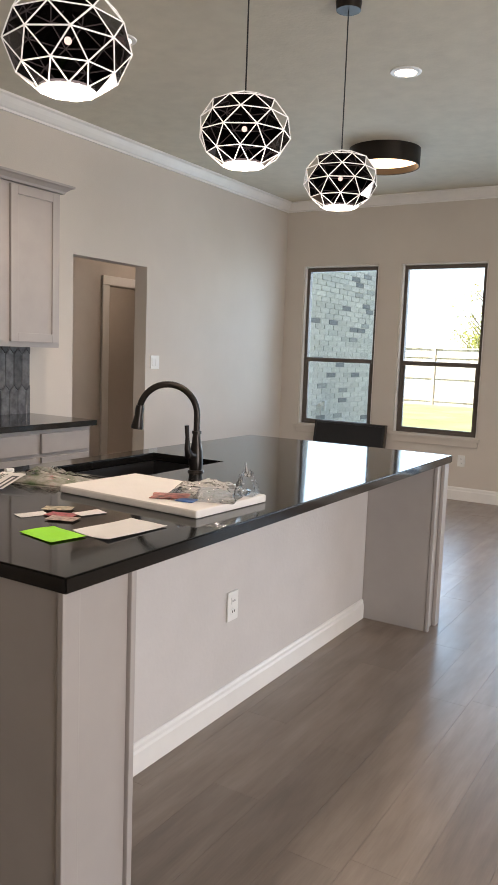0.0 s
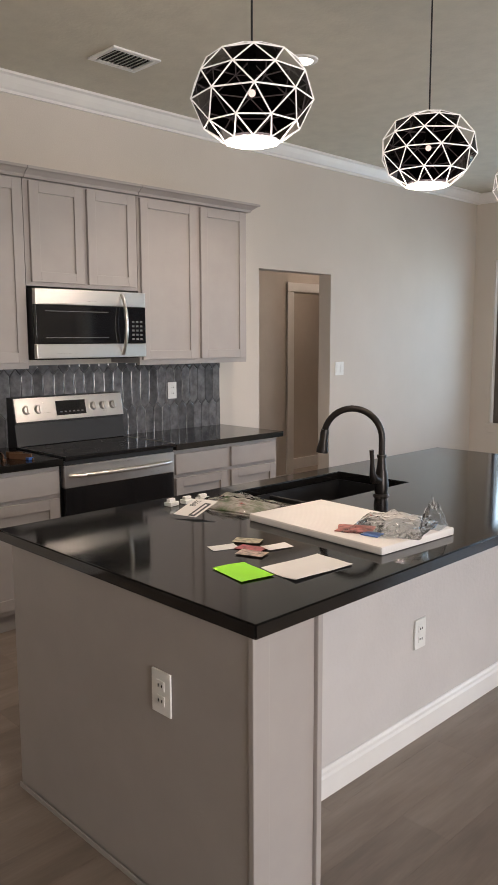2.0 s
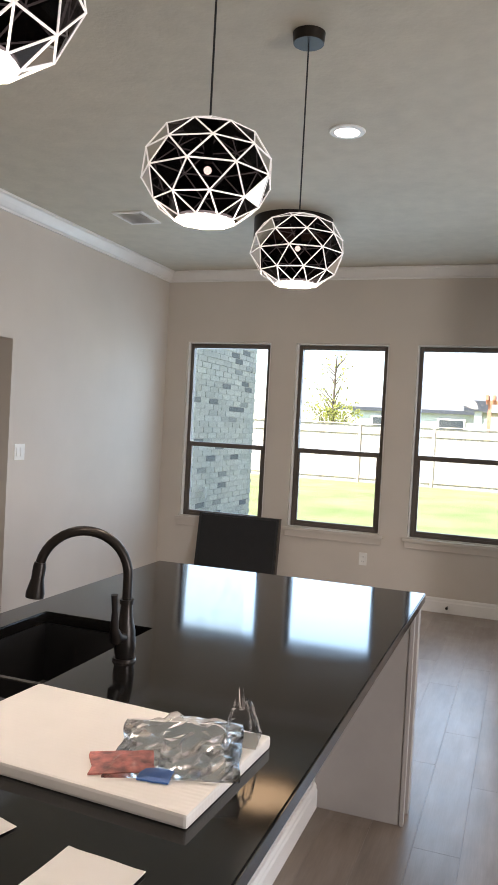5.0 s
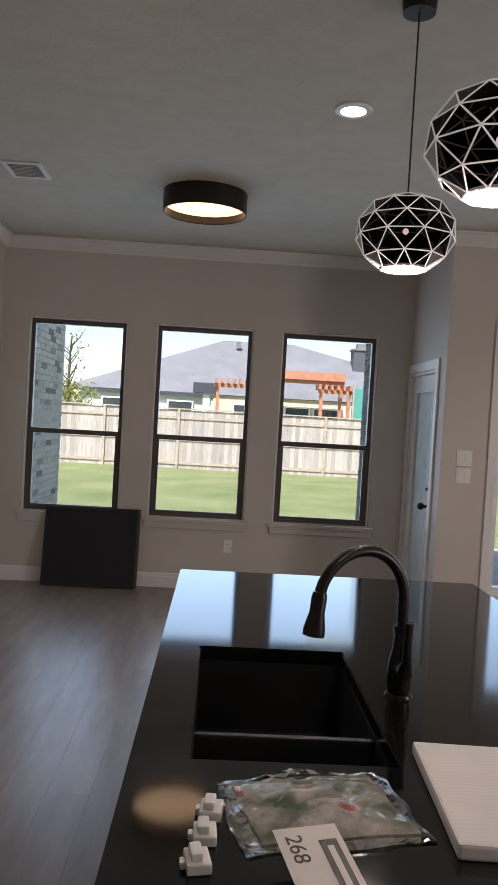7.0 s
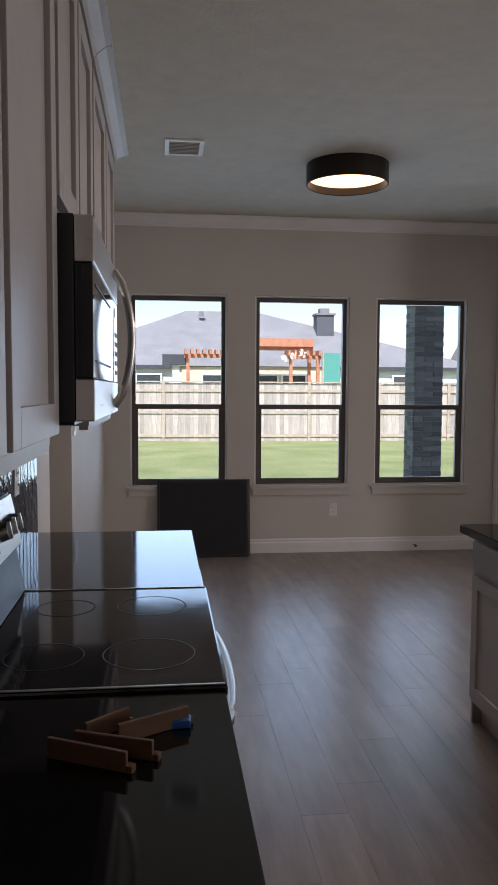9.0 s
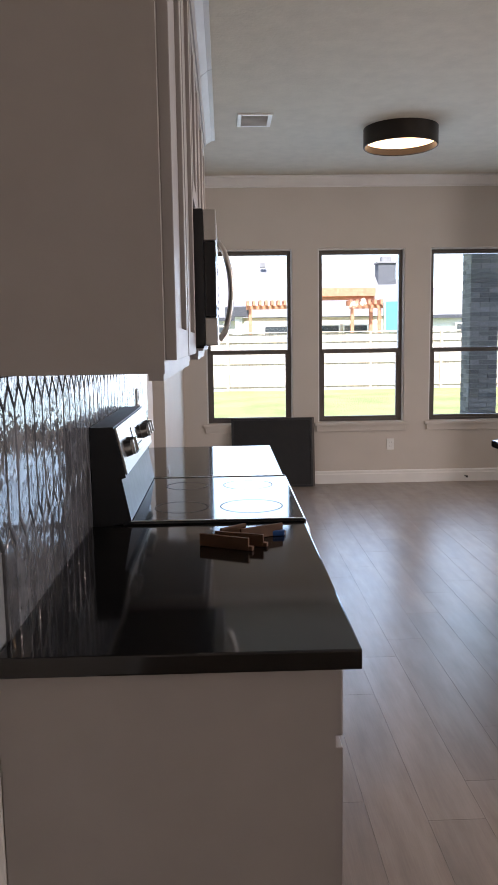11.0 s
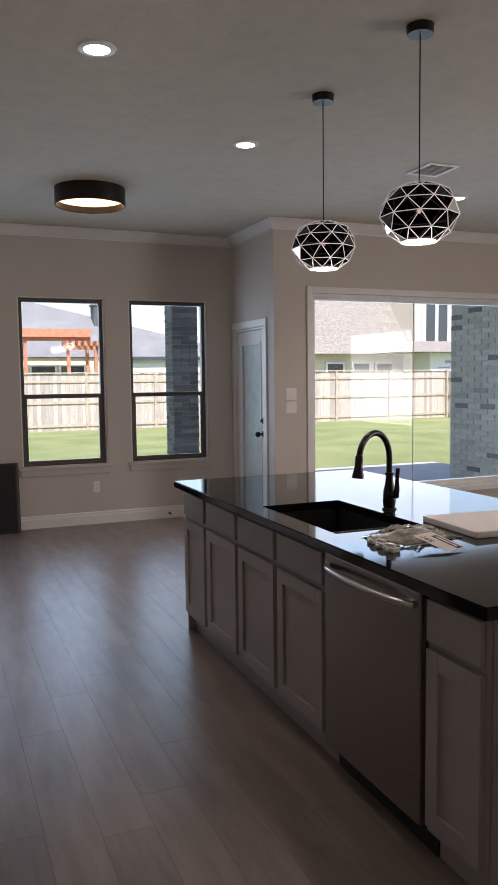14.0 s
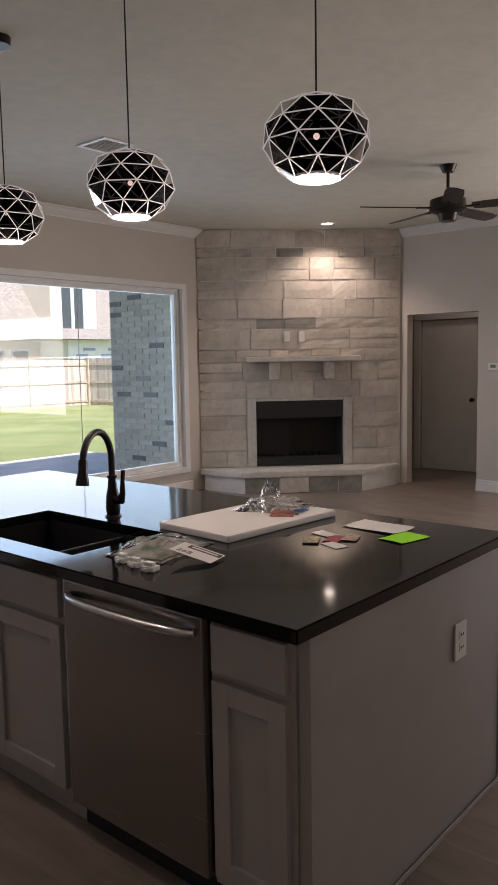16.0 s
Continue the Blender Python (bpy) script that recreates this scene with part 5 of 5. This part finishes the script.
def bricks(parent, x, y, z0, z1, length, axis, face, mat, loose, limit=300, skin=0.012):
    """Running-bond courses on a wall face from (x, y) along axis ('x' or 'y'), proud towards face (+1 or -1)."""
    L, H, J = 0.245, 0.057, 0.010
    made, rest = 0, bmesh.new()
    cache = {}
    row = 0
    z = z0
    while z + H < z1:
        s = -(L + J) / 2 * (row % 2)
        while s < length:
            a, c = max(s, 0), min(s + L, length)
            if c - a > 0.03:
                key = round(c - a, 3)
                if made < limit:
                    if key not in cache:
                        bm = boxes((0, key, 0, skin * face, 0, H)) if axis == "x" else boxes((0, skin * face, 0, key, 0, H))
                        cache[key] = mesh("brick", bm, mat)
                    ob = part("brick", cache[key], mat, parent)
                    ob.location = (x + a, y, z) if axis == "x" else (x, y + a, z)
                    made += 1
                elif axis == "x":
                    box(rest, x + a, x + c, min(y, y + skin * face), max(y, y + skin * face), z, z + H)
                else:
                    box(rest, min(x, x + skin * face), max(x, x + skin * face), y + a, y + c, z, z + H)
            s += L + J
        z += H + J
        row += 1
    if len(rest.verts):
        tagged(part("brickwork", rest, loose, parent), kind="stuff")


wing = thing("brick_wing_west", -0.1, 1.4, GZ, "whitewashed brick side wall of the house", "brick wall", "", "structure")
part("core", boxes((-0.5, -0.014, 0.151, 2.72, GZ, C + 0.2)), mortar_m, wing)
wing2 = thing("brick_wing_east", 7.0, -0.5, GZ, "whitewashed brick return wall beside the patio", "brick wall", "", "structure")
part("core", boxes((6.89, 9.2, PY + 0.16, 0.28, -0.04, 3.15)), mortar_m, wing2)
col = thing("brick_column", 4.1, 3.2, -0.04, "grey brick patio column", "column")
part("core", boxes((3.902, 4.288, 3.012, 3.398, -0.04, 3.08)), simple("grey_mortar", (0.30, 0.30, 0.30), 0.95), col)
spig = thing("hose_bib", 0.05, 1.0, 0.45, "small white outdoor hose bib on the brick wall", "hose bib")
bm = cyl(bmesh.new(), (0.0, 1.0, 0.80), (0.07, 1.0, 0.80), 0.018)
cyl(bm, (0.07, 1.0, 0.83), (0.07, 1.0, 0.72), 0.022)
box(bm, 0.05, 0.09, 0.96, 1.04, 0.83, 0.845)
part("tap", bm, white_m, spig)

# fence
FYN, FXE, FZ = 19.0, 20.9, 1.76
fen = thing("fence", 0, FYN, GZ, "weathered cedar privacy fence with posts and rails", "fence")
bm = bmesh.new()
rnd = random.Random(5)
x = -30.0
while x < FXE:
    box(bm, x, x + 0.136, FYN + 0.04, FYN + 0.058, GZ, FZ + rnd.uniform(-0.015, 0.015))
    x += 0.141
y = -12.0
while y < FYN:
    box(bm, FXE + 0.04, FXE + 0.058, y, y + 0.136, GZ, FZ + rnd.uniform(-0.015, 0.015))
    y += 0.141
tagged(part("pickets", bm, fence_m, fen), kind="stuff")
for k in range(20):
    xx = -29.5 + 2.5 * k
    if xx < FXE:
        part("post", boxes((xx, xx + 0.09, FYN - 0.05, FYN + 0.038, GZ, FZ + 0.03)), rail_m, fen)
for k in range(12):
    part("post", boxes((FXE - 0.05, FXE + 0.038, FYN - 2.5 * k - 0.1, FYN - 2.5 * k, GZ, FZ + 0.03)), rail_m, fen)
for zz in (GZ + 0.14, 0.72, FZ - 0.30):
    part("rail", boxes((-30, FXE, FYN, FYN + 0.038, zz, zz + 0.09)), rail_m, fen)
    part("rail", boxes((FXE, FXE + 0.038, -12, FYN, zz, zz + 0.09)), rail_m, fen)
part("cap_board", boxes((-30, FXE + 0.08, FYN - 0.02, FYN + 0.09, FZ + 0.02, FZ + 0.06)), rail_m, fen)


def hip(bm, x0, x1, y0, y1, z0, z1, run, run_east=0):
    """A hipped roof with its eaves at z0 and its ridge at z1."""
    ym = (y0 + y1) / 2
    lo = [bm.verts.new(q) for q in ((x0, y0, z0), (x1, y0, z0), (x1, y1, z0), (x0, y1, z0))]
    r0, r1 = bm.verts.new((x0 + run, ym, z1)), bm.verts.new((x1 - (run_east or run), ym, z1))
    bm.faces.new((lo[0], lo[1], r1, r0)), bm.faces.new((lo[1], lo[2], r1)), bm.faces.new((lo[2], lo[3], r0, r1)), bm.faces.new((lo[3], lo[0], r0)), bm.faces.new(lo)
    return bm


h1 = thing("neighbour_house", 0, 38, GZ, "single-storey house with a grey hipped roof and a cedar pergola", "house")
part("wall", boxes((-5.4, 17.2, 33, 44, GZ, 2.8)), sage_m, h1)
part("porch_wall", boxes((1.5, 9.0, 32.9, 33.0, GZ, 2.75)), stucco_m, h1, "tan stucco porch wall")
part("roof", hip(bmesh.new(), -6.2, 18.0, 32.75, 44.8, 2.78, 6.21, 8.1, 12.0), roof_m, h1, "grey shingle hipped roof")
part("fascia", boxes((-6.2, 1.3, 32.68, 32.745, 2.62, 2.80), (9.2, 18.0, 32.68, 32.745, 2.62, 2.80)), simple("dark_fascia", (0.05, 0.055, 0.07), 0.7), h1, "dark eave fascia")
part("roof_vent", boxes((2.6, 2.9, 37.4, 37.7, 5.8, 6.05)), roof_m, h1)
part("roof_vent", boxes((4.3, 4.6, 37.4, 37.7, 5.8, 6.05)), roof_m, h1)
chim = part("chimney", boxes((9.23, 10.22, 36, 37, 3.6, 5.82)), simple("dark_chimney_brick", (0.09, 0.095, 0.11), 0.9, var=0.2), h1, "dark brick chimney")
part("chimney_cap", boxes((9.15, 10.30, 35.92, 37.08, 5.82, 5.92), (9.45, 10.0, 36.2, 36.8, 5.92, 6.22)), roof_m, chim)
for wx in (-3.6, -0.2, 3.2, 5.9, 7.4, 13.4):
    wd = part("window", boxes((wx - 0.6, wx + 0.6, 32.82, 32.89, 0.9, 2.3)), winglass_m, h1)
    part("window_frame", boxes((wx - 0.68, wx - 0.6, 32.8, 32.9, 0.82, 2.38), (wx + 0.6, wx + 0.68, 32.8, 32.9, 0.82, 2.38), (wx - 0.6, wx + 0.6, 32.8, 32.9, 2.3, 2.38), (wx - 0.6, wx + 0.6, 32.8, 32.9, 0.82, 0.9)), trim_m, wd)
for a, c, zz, yy, solid_roof in ((1.56, 4.55, 3.36, 30.2, False), (6.6, 8.3, 3.34, 30.2, False), (4.6, 7.95, 3.78, 30.6, True)):
    pg = thing("pergola", (a + c) / 2, yy, GZ, "red cedar pergola beside the neighbour's house", "pergola", "pergolas")
    part("beam", boxes((a, c, yy - 0.06, yy + 0.06, zz - 0.28, zz - 0.1)), redwood_m, pg)
    if solid_roof:
        part("roof_board", boxes((a, c, yy - 0.3, yy + 1.0, zz - 0.1, zz + 0.3)), redwood_m, pg)
    else:
        for k in range(int((c - a) / 0.3) + 1):
            part("slat", boxes((a + 0.3 * k, a + 0.3 * k + 0.12, yy - 0.4, yy + 0.9, zz - 0.1, zz + 0.14)), redwood_m, pg)
    for xx in (a + 0.1, c - 0.25):
        part("post", boxes((xx, xx + 0.16, yy - 0.08, yy + 0.08, GZ, zz - 0.28)), redwood_m, pg)
pw = thing("porch_column", 1.2, 31.5, GZ, "white porch column by the neighbour's house", "column")
part("shaft", boxes((1.0, 1.35, 31.3, 31.7, GZ, 2.78), bevel=0.02), wrap_m, pw)
part("cap", boxes((0.5, 1.72, 31.1, 31.9, 2.78, 3.28)), bpy.data.materials["dark_fascia"], pw, "dark boxed eave corner")
tp = thing("shade_tarp", 8.6, 29.5, GZ, "teal tarp hanging beside the pergola", "tarp")
part("cloth", boxes((8.2, 9.1, 29.5, 29.6, 1.0, 3.35)), teal_m, tp)
part("pole", boxes((8.2, 8.28, 29.42, 29.5, GZ, 3.4)), rail_m, tp)

h2 = thing("new_house", 30, 36, GZ, "large new house under construction with a steep brown roof", "house")
part("wall", boxes((20.2, 44, 30, 42, GZ, 2.9)), stucco_m, h2)
part("roof", hip(bmesh.new(), 19.4, 45, 29.2, 43, 2.85, 11.5, 2.2), roof2_m, h2, "steep brown shingle roof")
part("dormer", boxes((26.2, 29.4, 29.0, 34.0, 3.3, 6.5)), stucco_m, h2, "tan dormer wall")
wd = part("window", boxes((26.8, 28.4, 28.9, 28.99, 3.5, 6.0)), winglass_m, h2)
part("window_frame", boxes((26.6, 26.85, 28.84, 28.99, 3.35, 6.2), (28.35, 28.6, 28.84, 28.99, 3.35, 6.2), (26.85, 28.35, 28.84, 28.99, 5.95, 6.2), (26.85, 28.35, 28.84, 28.99, 3.35, 3.55), (27.5, 27.7, 28.84, 28.99, 3.55, 5.95)), wrap_m, wd)
part("porch_roof", hip(bmesh.new(), 23.4, 34, 26.0, 29.6, 2.85, 3.5, 1.5), roof2_m, h2)
part("wrapped_wall", boxes((25.6, 33.0, 26.7, 29.3, GZ, 2.84)), wrap_m, h2, "white house wrap")
for k in range(3):
    for j in range(2):
        part("print", boxes((26.1 + 1.7 * k + 0.5 * j, 26.9 + 1.7 * k + 0.5 * j, 26.67, 26.695, 1.9 + 0.35 * j, 2.05 + 0.35 * j)), wrapink_m, h2)
for wx in (21.5, 23.2, 24.7):
    wd = part("window", boxes((wx - 0.5, wx + 0.5, 29.88, 29.98, 1.0, 2.3)), winglass_m, h2)
    part("window_frame", boxes((wx - 0.6, wx - 0.5, 29.85, 29.98, 0.9, 2.4), (wx + 0.5, wx + 0.6, 29.85, 29.98, 0.9, 2.4), (wx - 0.5, wx + 0.5, 29.85, 29.98, 2.3, 2.4)), wrap_m, wd)

# tree behind the fence
tree = thing("tree", -4.4, 25, GZ, "young tree with bare upper twigs and yellow-green spring leaves", "tree")
rnd = random.Random(11)
bm = tube(bmesh.new(), [(-4.4, 25, GZ), (-4.38, 25, 1.2), (-4.45, 25.1, 2.6), (-4.4, 25, 4.6)], [0.12, 0.10, 0.07, 0.02], 8)
tips = []
for k in range(34):
    z = rnd.uniform(1.2, 4.2)
    an, ln = rnd.uniform(0, math.tau), rnd.uniform(0.7, 1.3) * (1.25 - 0.18 * z)
    a = Vector((-4.4, 25, z))
    c = a + Vector((math.cos(an) * ln, math.sin(an) * ln, ln * rnd.uniform(0.7, 1.5)))
    tube(bm, [a, (a + c) / 2 + Vector((0, 0, -0.05)), c], [0.03, 0.018, 0.006], 5)
    tips += [a.lerp(c, q) for q in (0.4, 0.6, 0.8, 1.0)]
part("trunk", bm, bark_m, tree, "grey branching trunk")
bm = bmesh.new()
for q in tips:
    dense = 16 if q.z < 2.7 else 2
    for k in range(dense):
        ctr = q + Vector((rnd.gauss(0, 0.22), rnd.gauss(0, 0.22), rnd.gauss(0, 0.2)))
        m3 = Euler((rnd.uniform(0, 6), rnd.uniform(0, 6), rnd.uniform(0, 6))).to_matrix()
        sz = rnd.uniform(0.04, 0.085)
        bm.faces.new([bm.verts.new(ctr + m3 @ Vector(v) * sz) for v in ((-1, 0, 0), (0, -0.55, 0.1), (1, 0, 0), (0, 0.55, 0.1))])
part("crown", bm, leaf_m, tree, "sparse yellow-green leaves")

# ---- pieces: tiles, bricks, planks ----
bs = thing("backsplash", 0.002, -5.1, 0.93, "glossy dark grey picket tile backsplash", "backsplash", "", "structure")
part("grout", boxes((0.001, 0.006, -6.44, -3.752, 0.90, 1.40)), grout_m, bs)
TW, TH, TP = 0.074, 0.300, 0.040


def picket(cut=None, zcut=None):
    bm = bmesh.new()
    hw, hh, gap = TW / 2 - 0.0015, TH / 2 - 0.0015, 0.0
    out = [(-hw, -hh + TP), (0, -hh), (hw, -hh + TP), (hw, hh - TP), (0, hh), (-hw, hh - TP)]
    lo = [bm.verts.new((0.0, a, c)) for a, c in out]
    hi = [bm.verts.new((0.0055, a * 0.98, c * 0.99)) for a, c in out]
    top = [bm.verts.new((0.0075, a * 0.86, c * 0.965)) for a, c in out]
    for r0, r1 in ((lo, hi), (hi, top)):
        for i in range(6):
            bm.faces.new((r0[i], r0[(i + 1) % 6], r1[(i + 1) % 6], r1[i]))
    bm.faces.new(top)
    for plane in (cut, zcut):
        if plane:
            bmesh.ops.bisect_plane(bm, geom=bm.verts[:] + bm.edges[:] + bm.faces[:], plane_co=plane[0], plane_no=plane[1], clear_outer=True)
    return mesh("tile", bm, tile_m)


full, half0, half1 = picket(), picket(((0, 0, 0), (0, 1, 0))), picket(((0, 0, 0), (0, -1, 0)))
rowstep = TH - TP
ncol = int(2.688 / TW)
for r0 in range(3):
    zc = 0.97 + r0 * rowstep
    for k in range(ncol + 1):
        yc = -3.752 - TW * k - (TW / 2 if r0 % 2 else 0)
        me = full
        if r0 % 2 == 0 and k == 0:
            me = half0
        elif yc - TW / 2 < -6.445:
            continue
        top = zc + TH / 2
        if top > 1.398:
            me = picket(((0, 0, 0), (0, 1, 0)) if me == half0 else None, ((0, 0, 1.398 - zc), (0, 0, 1)))
        ob = part("tile", me, tile_m, bs)
        ob.location = (0.0062, yc, zc)
bricks(wing, -0.014, 0.16, GZ + 0.01, C + 0.1, 2.56, "y", 1, brick_m, brickwork_m)
bricks(wing, -0.5, 2.72, GZ + 0.01, C + 0.1, 0.486, "x", 1, brick_m, brickwork_m, 0)
bricks(wing2, 6.89, PY + 0.165, -0.03, 3.13, 1.235, "y", -1, brick_m, brickwork_m)
bricks(col, 3.902, 3.012, -0.03, 3.07, 0.386, "x", -1, greybrick_m, greybrick_m, 150)
bricks(col, 3.902, 3.012, -0.03, 3.07, 0.386, "y", -1, greybrick_m, greybrick_m, 140)

PW, PL = 0.178, 1.22
plank_box = mesh("plank", boxes((0.0003, PW - 0.0003, 0.0003, PL - 0.0003, -0.004, 0.0), bevel=0.0006), plank_m)
rnd = random.Random(3)
rest = bmesh.new()
col_i, x = 0, -2.9
near = []
while x < 11.0:
    off = rnd.uniform(0, PL)
    y = SOUTH - off
    while y < 0.1:
        y0, y1 = max(y, SOUTH), min(y + PL, 0.1)
        if x + PW > EX + 0.1:
            y1 = min(y1, PY + 0.12)
        if y1 - y0 > 0.05:
            if y1 - y0 > PL - 0.001 and 0 < x + PW and x < 4.4 and -8.6 < y < 0 and not (x > 1.95 and x < 2.5 and -6.4 < y < -4.8):
                near.append((x, y))
            else:
                box(rest, x + 0.0003, x + PW - 0.0003, y0 + 0.0003, y1 - 0.0003, -0.004, 0.0)
        y += PL
    x += PW
for x, y in near[:300]:
    ob = part("plank", plank_box, plank_m, floor)
    ob.location = (x, y, 0)
for x, y in near[300:]:
    box(rest, x + 0.0003, x + PW - 0.0003, y + 0.0003, y + PL - 0.0003, -0.004, 0.0)
pm = plank_m.copy()
pm.name = "vinyl_plank_joined"
nt = pm.node_tree
for q in [q for q in nt.nodes if q.type == "OBJECT_INFO"]:
    gg = nt.nodes.new("ShaderNodeNewGeometry")
    for lk in list(q.outputs["Random"].links):
        nt.links.new(gg.outputs["Random Per Island"], lk.to_socket)
tagged(part("planks", rest, pm, floor), kind="stuff")
